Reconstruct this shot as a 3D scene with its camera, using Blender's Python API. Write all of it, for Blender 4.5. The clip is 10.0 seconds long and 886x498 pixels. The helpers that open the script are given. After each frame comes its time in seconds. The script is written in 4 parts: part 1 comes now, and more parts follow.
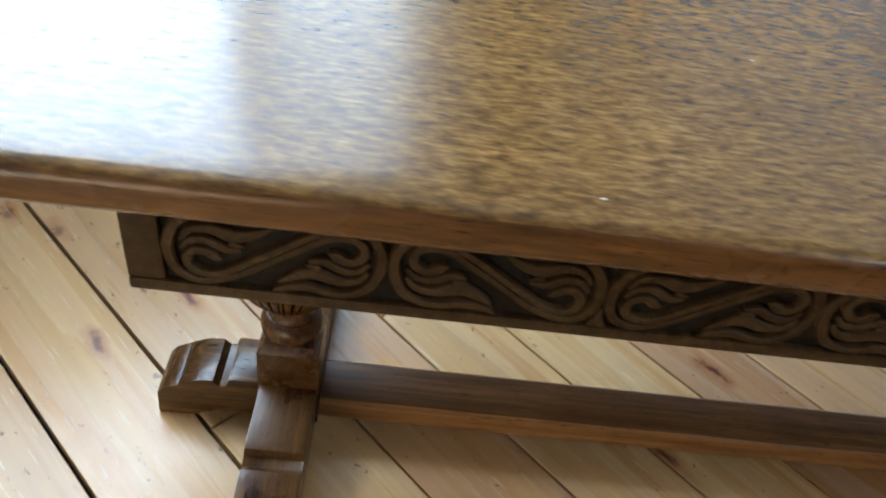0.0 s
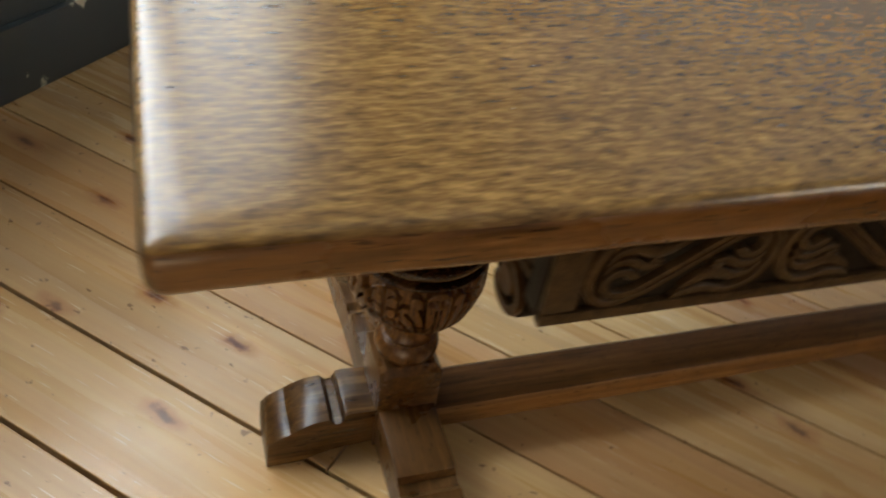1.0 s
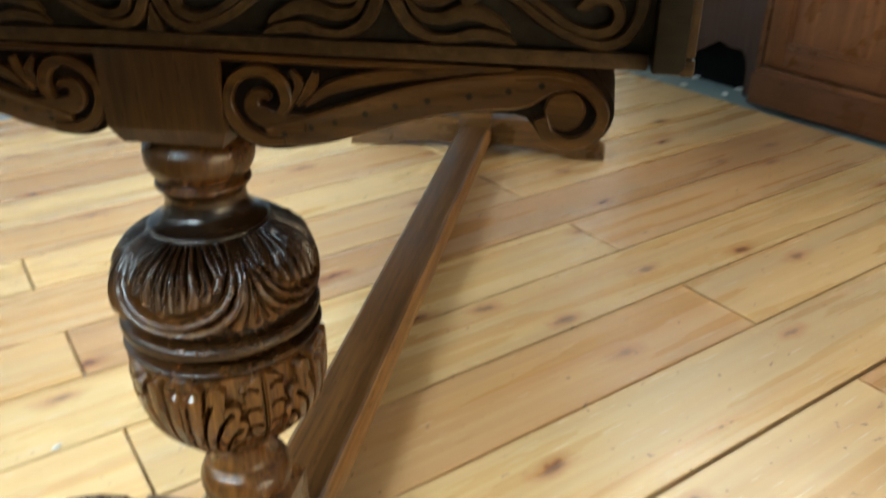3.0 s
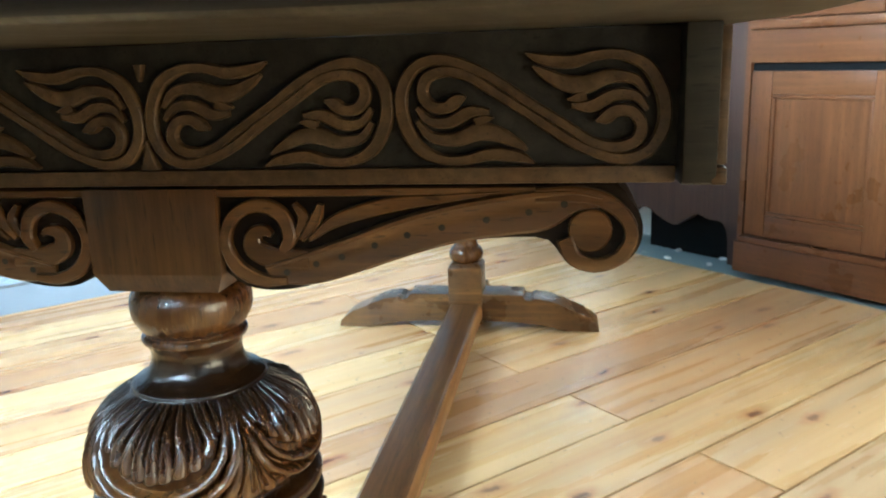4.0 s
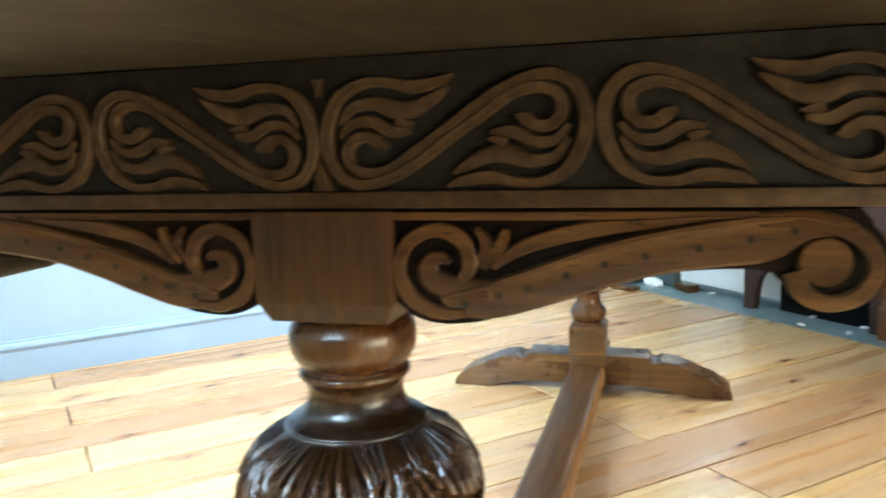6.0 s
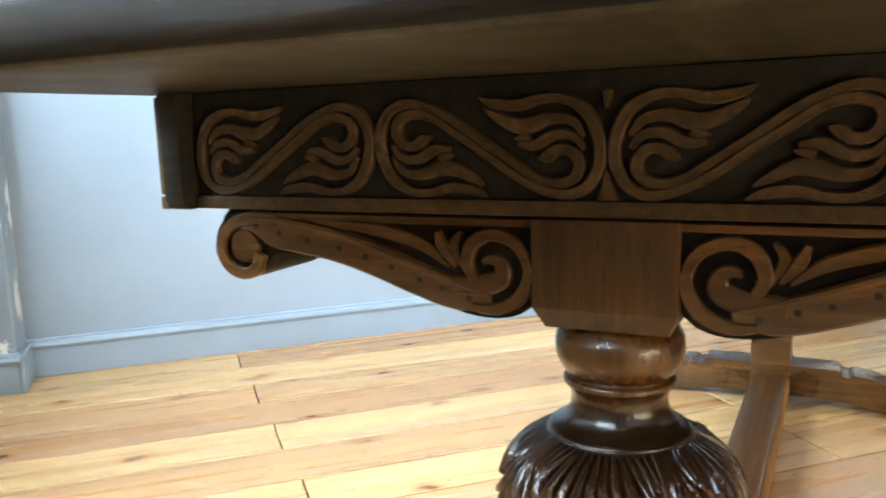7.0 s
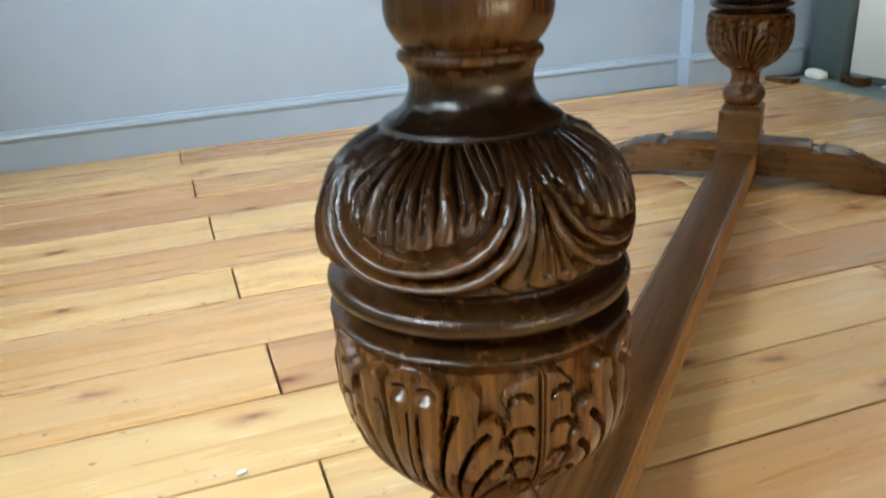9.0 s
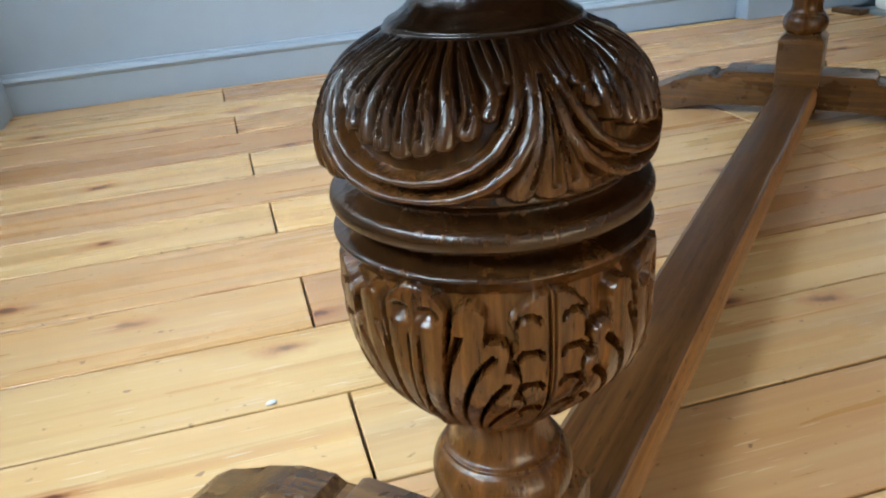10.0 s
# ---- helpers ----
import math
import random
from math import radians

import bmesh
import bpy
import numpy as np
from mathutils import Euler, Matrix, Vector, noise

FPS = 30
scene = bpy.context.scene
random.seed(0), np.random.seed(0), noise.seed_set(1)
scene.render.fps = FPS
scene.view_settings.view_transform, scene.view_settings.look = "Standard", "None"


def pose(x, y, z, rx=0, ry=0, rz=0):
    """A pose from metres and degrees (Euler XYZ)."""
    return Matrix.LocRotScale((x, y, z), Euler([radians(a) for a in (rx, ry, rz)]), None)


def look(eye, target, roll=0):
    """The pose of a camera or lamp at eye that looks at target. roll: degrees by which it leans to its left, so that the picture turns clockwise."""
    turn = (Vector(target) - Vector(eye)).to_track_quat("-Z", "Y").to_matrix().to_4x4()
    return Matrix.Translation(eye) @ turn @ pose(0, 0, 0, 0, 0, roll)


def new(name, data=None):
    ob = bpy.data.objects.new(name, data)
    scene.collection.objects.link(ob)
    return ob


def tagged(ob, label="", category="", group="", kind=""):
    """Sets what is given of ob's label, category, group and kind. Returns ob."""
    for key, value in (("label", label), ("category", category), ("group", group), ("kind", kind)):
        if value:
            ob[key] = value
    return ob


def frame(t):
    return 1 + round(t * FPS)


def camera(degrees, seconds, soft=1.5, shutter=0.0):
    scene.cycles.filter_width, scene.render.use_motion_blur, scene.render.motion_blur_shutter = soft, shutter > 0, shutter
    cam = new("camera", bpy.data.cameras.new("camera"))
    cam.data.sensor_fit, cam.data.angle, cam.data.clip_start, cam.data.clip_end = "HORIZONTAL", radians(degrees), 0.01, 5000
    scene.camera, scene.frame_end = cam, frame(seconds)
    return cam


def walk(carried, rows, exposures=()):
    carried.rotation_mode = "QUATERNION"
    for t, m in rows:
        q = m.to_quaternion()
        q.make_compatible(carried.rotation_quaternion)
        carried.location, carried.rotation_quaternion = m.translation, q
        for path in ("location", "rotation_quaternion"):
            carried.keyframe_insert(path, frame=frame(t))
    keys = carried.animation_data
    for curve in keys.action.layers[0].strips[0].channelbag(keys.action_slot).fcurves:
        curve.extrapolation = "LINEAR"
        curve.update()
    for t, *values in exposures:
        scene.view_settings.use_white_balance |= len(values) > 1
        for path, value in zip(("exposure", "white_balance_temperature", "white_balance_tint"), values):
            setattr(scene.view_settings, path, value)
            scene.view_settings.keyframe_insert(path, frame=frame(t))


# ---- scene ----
cam = camera(58.1, 10.0, 1.9, 0.4)
PATH = [
    (0, (0.1280, -0.7742, 1.0766), (0.2546, 0.7011, -0.2678), 9.76),
    (0.5, (-0.0496, -0.7355, 1.0627), (0.3233, 0.7225, -0.2544), 13.23),
    (1, (-0.2833, -0.6990, 1.0374), (0.3252, 0.6744, -0.2830), 10.55),
    (1.5, (-0.4220, -0.6181, 0.9964), (0.3676, 0.6449, -0.3382), 6.33),
    (2, (-0.4722, -0.4496, 0.9226), (0.5812, 0.6085, -0.4080), 1.07),
    (2.5, (-0.5143, -0.3559, 0.8361), (0.8952, 0.3573, -0.3905), 0.19),
    (3, (-0.5718, -0.3143, 0.7751), (1.1682, 0.0291, -0.1492), -0.00),
    (3.2, (-0.5652, -0.2863, 0.7696), (1.2430, -0.0032, -0.0368), -1.01),
    (4.3, (-0.5331, -0.2844, 0.6998), (1.3977, 0.0699, 0.3172), -1.79),
    (4.5, (-0.5228, -0.2905, 0.6926), (1.4180, 0.0626, 0.3633), -1.76),
    (5, (-0.5097, -0.2868, 0.6897), (1.4392, 0.0588, 0.4026), -1.70),
    (5.5, (-0.5079, -0.2735, 0.6884), (1.4278, 0.1358, 0.3962), -1.73),
    (6, (-0.5097, -0.2177, 0.6891), (1.3839, 0.3478, 0.3811), -2.01),
    (6.2, (-0.5131, -0.1948, 0.6888), (1.3532, 0.4528, 0.3764), -2.00),
    (7.3, (-0.5510, -0.1183, 0.7063), (1.1992, 0.7949, 0.3859), -1.74),
    (7.5, (-0.5474, -0.1121, 0.7002), (1.2056, 0.7869, 0.3552), -1.49),
    (8, (-0.5178, -0.1194, 0.6709), (1.2338, 0.7306, 0.2136), -1.08),
    (8.5, (-0.4605, -0.1472, 0.6407), (1.2659, 0.6672, 0.0436), -1.31),
    (9, (-0.3994, -0.1737, 0.5822), (1.2600, 0.6544, -0.1665), -2.98),
    (9.5, (-0.3736, -0.1787, 0.5577), (1.2108, 0.7217, -0.2662), -4.21),
    (10, (-0.3707, -0.1839, 0.5543), (1.1768, 0.7395, -0.3133), -4.32),
]
EXPOSURES = [(0, -0.98, 5500, 4), (0.5, -1.22, 5700, 4), (1.0, -1.42, 6700, 8), (1.5, -0.95, 7000, 7), (2.0, -0.40, 6400, 0), (2.5, -0.30, 6200, -3), (3.2, 0.06, 5800, -5), (4.5, 0.88, 4950, -6), (6.0, 0.92, 5300, -5), (7.5, 0.25, 6100, 1), (8.5, 0.0, 6300, 1), (10.0, -0.24, 5800, 2)]
walk(cam, [(t, look(eye, target, roll)) for t, eye, target, roll in PATH], EXPOSURES)

# ---- light ----
ROOM = Matrix.Rotation(radians(-45), 4, "Z")     # room frame: x runs with the floorboards, y towards the blue wall


def room(x, y, z=0.0):
    return ROOM @ Vector((x, y, z))


world = bpy.data.worlds.new("world")
scene.world = world
world.use_nodes = True
wn = world.node_tree.nodes
sky = wn.new("ShaderNodeTexSky")
sky.sky_type, sky.sun_disc = "NISHITA", False
sky.sun_elevation, sky.sun_rotation = radians(40), radians(150)
world.node_tree.links.new(sky.outputs[0], wn["Background"].inputs[0])
wn["Background"].inputs[1].default_value = 0.15


def area_lamp(name, centre, target, sx, sy, watts, colour):
    data = bpy.data.lights.new(name, "AREA")
    data.shape, data.size, data.size_y, data.energy, data.color = "RECTANGLE", sx, sy, watts, colour
    ob = new(name, data)
    ob.matrix_basis = look(room(*centre), room(*target))
    return ob


WIN_Y0, WIN_Y1, WIN_Z0, WIN_Z1 = -1.05, 0.70, 1.12, 2.45
# opening for the south fill, an added window that is never in view
SW_X0, SW_X1, SW_Z0, SW_Z1 = 0.1, 1.7, 0.08, 0.75
SIDE_Y0, SIDE_Y1 = 0.73, 1.40
# unseen opening over the cabinets, added for the east fill
EW_Y0, EW_Y1, EW_Z0, EW_Z1 = 0.0, 1.5, 1.9, 2.8
WEST, NORTH, EAST, SOUTH, CEIL = -1.142, 2.085, 2.56, -2.1, 2.9
area_lamp("window_daylight", (WEST - 0.16, (WIN_Y0 + WIN_Y1) / 2, (WIN_Z0 + WIN_Z1) / 2), (2, (WIN_Y0 + WIN_Y1) / 2, 1.4), 1.75, 1.30, 185, (0.84, 0.92, 1.0))
# added warm fill, kept low to reach the -y faces more than the floor
area_lamp("south_window_light", ((SW_X0 + SW_X1) / 2, SOUTH - 0.11, (SW_Z0 + SW_Z1) / 2), ((SW_X0 + SW_X1) / 2, 0.3, 0.5), SW_X1 - SW_X0 - 0.1, SW_Z1 - SW_Z0 - 0.1, 22, (1.0, 0.72, 0.44))
# fill lamp added high in the east to brighten the far floor
area_lamp("east_window_light", (EAST + 0.11, (EW_Y0 + EW_Y1) / 2, (EW_Z0 + EW_Z1) / 2), (1.1, 0.4, 0.0), EW_Y1 - EW_Y0 - 0.06, EW_Z1 - EW_Z0 - 0.06, 60, (1.0, 0.93, 0.82))

area_lamp("side_window_light", (WEST - 0.16, (SIDE_Y0 + SIDE_Y1) / 2, (WIN_Z0 + WIN_Z1) / 2), (2, (SIDE_Y0 + SIDE_Y1) / 2, 1.4), 0.66, 1.30, 30, (0.84, 0.92, 1.0))

# ---- materials ----


def nodes_of(name):
    mat = bpy.data.materials.new(name)
    mat.use_nodes = True
    return mat, mat.node_tree.nodes, mat.node_tree.links, mat.node_tree.nodes["Principled BSDF"]


def ramp(n, l, src, stops):
    r = n.new("ShaderNodeValToRGB")
    while len(r.color_ramp.elements) < len(stops):
        r.color_ramp.elements.new(0.5)
    for e, (p, c) in zip(r.color_ramp.elements, stops):
        e.position = p
        e.color = (*c, 1) if len(c) == 3 else (c[0], c[0], c[0], 1)
    l.new(src, r.inputs[0])
    return r.outputs[0]


def mix(n, l, fac, a, b, mode="MIX"):
    m = n.new("ShaderNodeMix")
    m.data_type, m.blend_type = "RGBA", mode
    for value, sock in ((fac, m.inputs[0]), (a, m.inputs[6]), (b, m.inputs[7])):
        if isinstance(value, (int, float)):
            sock.default_value = value
        elif isinstance(value, tuple):
            sock.default_value = (*value, 1)
        else:
            l.new(value, sock)
    return m.outputs[2]


def coords(n, l, scale, spread=0.0):
    tc, mp = n.new("ShaderNodeTexCoord"), n.new("ShaderNodeMapping")
    mp.inputs["Scale"].default_value = scale
    if spread:
        info, comb = n.new("ShaderNodeObjectInfo"), n.new("ShaderNodeVectorMath")
        comb.operation = "MULTIPLY_ADD"
        l.new(info.outputs["Random"], comb.inputs[0])
        comb.inputs[1].default_value = (spread, spread * 0.37, spread * 0.71)
        l.new(tc.outputs["Object"], comb.inputs[2])
        l.new(comb.outputs[0], mp.inputs[0])
    else:
        l.new(tc.outputs["Object"], mp.inputs[0])
    return mp.outputs[0]


def noise_tex(n, l, vec, scale, detail=4.0, rough=0.55, dist=0.0):
    t = n.new("ShaderNodeTexNoise")
    t.inputs["Scale"].default_value, t.inputs["Detail"].default_value = scale, detail
    t.inputs["Roughness"].default_value, t.inputs["Distortion"].default_value = rough, dist
    l.new(vec, t.inputs["Vector"])
    return t.outputs["Fac"]


def bump(n, l, b, height, strength, distance):
    k = n.new("ShaderNodeBump")
    k.inputs["Strength"].default_value, k.inputs["Distance"].default_value = strength, distance
    l.new(height, k.inputs["Height"])
    l.new(k.outputs[0], b.inputs["Normal"])


def oak(name, dark, mid, light, axis="x", rough=(0.28, 0.5), grain=1.0, wear=0.25, coat=0.0, relief=0.35, long=3.0, across=60.0, flecks=0.0, shine=0.3, dark_bands=None):
    mat, n, l, b = nodes_of(name)
    s = {"x": (long, across, across), "y": (across, long, across), "z": (across, across, long)}[axis]
    vec = coords(n, l, s, 7.0)
    fine = noise_tex(n, l, vec, 1.6 * grain, 4, 0.6, 0.2)
    band = noise_tex(n, l, coords(n, l, tuple(v * 0.16 for v in s), 3.0), 1.5, 3, 0.6)
    blot = noise_tex(n, l, coords(n, l, (1, 1, 1), 5.0), 7.0, 4, 0.6)
    col = ramp(n, l, fine, [(0.30, dark), (0.52, mid), (0.74, light)])
    col = mix(n, l, ramp(n, l, band, [(0.30, (0.0,)), (0.80, (0.55,))]), col, dark)
    col = mix(n, l, ramp(n, l, blot, [(0.40, (0.0,)), (0.80, (wear,))]), col, light)
    # open pores, short dark strokes with the grain
    pore = noise_tex(n, l, coords(n, l, {"x": (45, 420, 420), "y": (420, 45, 420), "z": (420, 420, 45)}[axis], 2.0), 1.0, 2, 0.5)
    col = mix(n, l, ramp(n, l, pore, [(0.62, (0.0,)), (0.70, (0.25 if flecks else 0.7,))]), col, tuple(c * 0.5 for c in dark))
    if flecks:
        f = noise_tex(n, l, coords(n, l, tuple(v * 0.7 for v in s), 11.0), 3.0, 3, 0.6)
        col = mix(n, l, ramp(n, l, f, [(0.54, (0.0,)), (0.66, (flecks,))]), col, dark)
        g = noise_tex(n, l, coords(n, l, tuple(v * 0.6 for v in s), 17.0), 3.0, 3, 0.6)
        col = mix(n, l, ramp(n, l, g, [(0.56, (0.0,)), (0.70, (flecks * 0.8,))]), col, tuple(min(1, c * 1.3) for c in light))
        nick = noise_tex(n, l, coords(n, l, (60, 130, 60), 1.0), 1.0, 2, 0.5)
        col = mix(n, l, ramp(n, l, nick, [(0.765, (0.0,)), (0.785, (0.8,))]), col, (0.55, 0.56, 0.55))
    if dark_bands:
        # near-black tone by height: waist rings, shoulder and neck top, ragged with noise
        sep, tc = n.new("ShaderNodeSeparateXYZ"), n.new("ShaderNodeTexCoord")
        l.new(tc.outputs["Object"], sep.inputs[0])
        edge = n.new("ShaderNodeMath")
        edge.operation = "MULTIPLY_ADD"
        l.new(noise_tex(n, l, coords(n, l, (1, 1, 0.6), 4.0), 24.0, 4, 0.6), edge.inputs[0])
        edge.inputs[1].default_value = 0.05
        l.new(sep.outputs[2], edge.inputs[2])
        col = mix(n, l, ramp(n, l, edge.outputs[0], [(0.396, (0.0,)), (0.408, (0.75,)), (0.432, (0.7,)), (0.447, (0.2,)), (0.480, (0.6,)), (0.510, (0.95,)), (0.530, (0.85,)), (0.548, (0.35,)), (0.575, (0.25,)), (0.605, (0.7,))]), col, dark_bands)
    l.new(col, b.inputs["Base Color"])
    l.new(ramp(n, l, blot, [(0.3, (rough[0],)), (0.75, (rough[1],))]), b.inputs["Roughness"])
    b.inputs["Coat Weight"].default_value, b.inputs["Coat Roughness"].default_value = coat, 0.14
    b.inputs["Specular IOR Level"].default_value = shine
    bump(n, l, b, fine, relief, 0.0012)
    return mat


OAK_TOP = oak("oiled_oak_top", (0.0582, 0.0269, 0.0067), (0.1680, 0.0862, 0.0213), (0.2968, 0.1680, 0.0448), "x", (0.24, 0.27), 1.0, 0.03, 0.3, 0.09, 34.0, 115.0, 0.32, 0.36)
OAK_EDGE = oak("handled_oak_edge", (0.0495, 0.0192, 0.0043), (0.1155, 0.0480, 0.0108), (0.1980, 0.0922, 0.0230), "x", (0.20, 0.32), 1.0, 0.3, 0.3, 0.4, 9.0, 70.0, 0.0, 0.5)
# tabletop ends: the shade on them is put into the colour
OAK_END_SHADE = oak("shaded_oak_end", (0.003, 0.0018, 0.001), (0.0065, 0.0038, 0.002), (0.016, 0.010, 0.0055), "y", (0.34, 0.5), 1.0, 0.25, 0.0, shine=0.12)
OAK_RAIL = oak("brown_oak_stretcher", (0.0330, 0.0120, 0.0030), (0.0858, 0.0346, 0.0086), (0.1485, 0.0653, 0.0176), "x", (0.26, 0.42), 1.0, 0.3, 0.05, shine=0.22)
# bracket body: dark oak with the shade behind the relief in its colour
OAK_BRACKET_SHADE = oak("shaded_oak_bracket", (0.004, 0.0024, 0.0014), (0.009, 0.0052, 0.0026), (0.020, 0.012, 0.006), "y", (0.42, 0.6), 1.0, 0.25, 0.0, shine=0.05)
OAK_Z = oak("dark_oak_upright", (0.0203, 0.0085, 0.0026), (0.0444, 0.0201, 0.0058), (0.0739, 0.0342, 0.0103), "z", (0.28, 0.42), 1.0, 0.3, 0.0, 0.3, 5.0, 80.0, shine=0.2)
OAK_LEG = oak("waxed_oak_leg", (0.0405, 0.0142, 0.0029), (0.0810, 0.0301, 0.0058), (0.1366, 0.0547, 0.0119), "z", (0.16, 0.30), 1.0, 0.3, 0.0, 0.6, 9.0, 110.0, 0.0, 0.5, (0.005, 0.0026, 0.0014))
OAK_BARE = oak("bare_worn_oak_edge", (0.12, 0.05, 0.012), (0.26, 0.12, 0.033), (0.38, 0.20, 0.062), "x", (0.4, 0.55), 1.0, 0.3, 0.0)
OAK_CARVE = oak("carved_oak_relief", (0.0222, 0.0123, 0.0047), (0.0536, 0.0300, 0.0116), (0.0924, 0.0538, 0.0212), "y", (0.36, 0.55), 1.0, 0.35, 0.0, 0.3, shine=0.2)
# rough underside, darkened in the colour for the shade below the top
OAK_UNDER_SHADE = oak("rough_shaded_oak_underside", (0.016, 0.012, 0.0068), (0.031, 0.0235, 0.0130), (0.056, 0.044, 0.026), "x", (0.4, 0.6), 1.0, 0.35, 0.0, 0.6, 6.0, 60.0, shine=0.2)
OAK_BRACKET = oak("rubbed_oak_bracket", (0.0227, 0.0091, 0.0025), (0.0643, 0.0285, 0.0075), (0.1277, 0.0605, 0.0164), "y", (0.26, 0.42), 1.0, 0.4, 0.0, 0.3, shine=0.2)
# stained ground, darkened further to paint in the shade between carvings
OAK_GROUND = oak("stained_shaded_oak_ground", (0.0085, 0.0068, 0.0047), (0.0161, 0.0132, 0.0094), (0.0272, 0.0222, 0.0155), "y", (0.5, 0.7), 1.0, 0.1, 0.0, shine=0.12)
OAK_FOOT = oak("worn_oak_foot", (0.0198, 0.0072, 0.0018), (0.0726, 0.0298, 0.0071), (0.1980, 0.0979, 0.0288), "y", (0.22, 0.38), 1.0, 0.55, 0.1, 0.45, shine=0.45)
OAK_FOOT_X = oak("worn_oak_foot_long", (0.0198, 0.0077, 0.0020), (0.0638, 0.0269, 0.0068), (0.1650, 0.0816, 0.0245), "x", (0.18, 0.32), 1.0, 0.5, 0.1, 0.45, shine=0.35)


def pine():
    mat, n, l, b = nodes_of("varnished_pine_boards")
    fine = noise_tex(n, l, coords(n, l, (1.1, 52, 20), 9.0), 1.5, 2, 0.5, 0.1)
    ring = noise_tex(n, l, coords(n, l, (0.30, 24, 9), 23.0), 1.5, 4, 0.55, 0.25)
    wide = noise_tex(n, l, coords(n, l, (0.22, 9, 6), 13.0), 1.5, 3, 0.5)
    col = ramp(n, l, fine, [(0.22, (0.49, 0.275, 0.100)), (0.5, (0.585, 0.365, 0.150)), (0.80, (0.66, 0.445, 0.205))])
    # growth rings running with the board, then broad ruddy and pale tints
    col = mix(n, l, ramp(n, l, ring, [(0.30, (0.40,)), (0.64, (0.0,))]), col, (0.50, 0.265, 0.092))
    col = mix(n, l, ramp(n, l, wide, [(0.30, (0.0,)), (0.80, (0.55,))]), col, (0.53, 0.295, 0.112))
    pale = noise_tex(n, l, coords(n, l, (0.25, 13, 6), 19.0), 1.4, 3, 0.5)
    col = mix(n, l, ramp(n, l, pale, [(0.34, (0.0,)), (0.84, (0.6,))]), col, (0.68, 0.49, 0.255))
    # grey and ruddy traffic stains, soft at the rim
    grey = noise_tex(n, l, coords(n, l, (0.45, 9.0, 3), 27.0), 1.5, 3, 0.5)
    col = mix(n, l, ramp(n, l, grey, [(0.44, (0.0,)), (0.86, (0.65,))]), col, (0.36, 0.255, 0.17))
    rust = noise_tex(n, l, coords(n, l, (0.8, 24.0, 3), 37.0), 1.4, 3, 0.5)
    col = mix(n, l, ramp(n, l, rust, [(0.52, (0.0,)), (0.86, (0.42,))]), col, (0.38, 0.155, 0.052))
    # knots: stretched cells with a dark heart and a ruddy halo
    vor = n.new("ShaderNodeTexVoronoi")
    vor.voronoi_dimensions = "2D"
    vor.inputs["Scale"].default_value, vor.inputs["Randomness"].default_value = 1.0, 1.0
    warp = n.new("ShaderNodeVectorMath")
    warp.operation = "MULTIPLY_ADD"
    wob = n.new("ShaderNodeTexNoise")
    wob.inputs["Scale"].default_value, wob.inputs["Detail"].default_value = 30.0, 4.0
    tcw = n.new("ShaderNodeTexCoord")
    l.new(tcw.outputs["Object"], wob.inputs["Vector"])
    l.new(wob.outputs["Color"], warp.inputs[0])
    warp.inputs[1].default_value = (0.12, 0.14, 0.0)
    l.new(coords(n, l, (2.1, 5.4, 0.0), 31.0), warp.inputs[2])
    l.new(warp.outputs[0], vor.inputs["Vector"])
    col = mix(n, l, ramp(n, l, vor.outputs["Distance"], [(0.03, (0.8,)), (0.115, (0.0,))]), col, (0.36, 0.135, 0.04))
    col = mix(n, l, ramp(n, l, vor.outputs["Distance"], [(0.018, (0.9,)), (0.052, (0.0,))]), col, (0.095, 0.028, 0.012))
    # pale scuffs, scratches and small dark specks
    scuff = noise_tex(n, l, coords(n, l, (0.8, 14.0, 2), 21.0), 1.6, 3, 0.5)
    col = mix(n, l, ramp(n, l, scuff, [(0.44, (0.0,)), (0.90, (0.4,))]), col, (0.64, 0.48, 0.31))
    for turn, seed in ((0.5, 5.0), (-0.9, 8.0)):
        tc, mp = n.new("ShaderNodeTexCoord"), n.new("ShaderNodeMapping")
        mp.inputs["Rotation"].default_value = (0, 0, turn)
        mp.inputs["Location"].default_value = (seed, seed * 0.3, 0)
        mp.inputs["Scale"].default_value = (9, 240, 1)
        l.new(tc.outputs["Object"], mp.inputs[0])
        line = noise_tex(n, l, mp.outputs[0], 1.0, 2, 0.5)
        col = mix(n, l, ramp(n, l, line, [(0.690, (0.0,)), (0.715, (0.6,))]), col, (0.76, 0.66, 0.52))
    spots = noise_tex(n, l, coords(n, l, (40, 60, 30), 3.0), 1.2, 2, 0.5)
    col = mix(n, l, ramp(n, l, spots, [(0.69, (0.0,)), (0.74, (0.75,))]), col, (0.13, 0.06, 0.028))
    info = n.new("ShaderNodeObjectInfo")
    hue = ramp(n, l, info.outputs["Random"], [(0.0, (0.70, 0.58, 0.53)), (0.25, (0.86, 0.77, 0.70)), (0.5, (0.93, 0.90, 0.84)), (0.75, (0.95, 0.95, 0.90)), (1.0, (1.03, 1.01, 0.95))])
    col = mix(n, l, 1.0, col, hue, "MULTIPLY")
    l.new(col, b.inputs["Base Color"])
    l.new(ramp(n, l, scuff, [(0.3, (0.20,)), (0.75, (0.42,))]), b.inputs["Roughness"])
    bump(n, l, b, fine, 0.10, 0.001)
    return mat


PINE = pine()


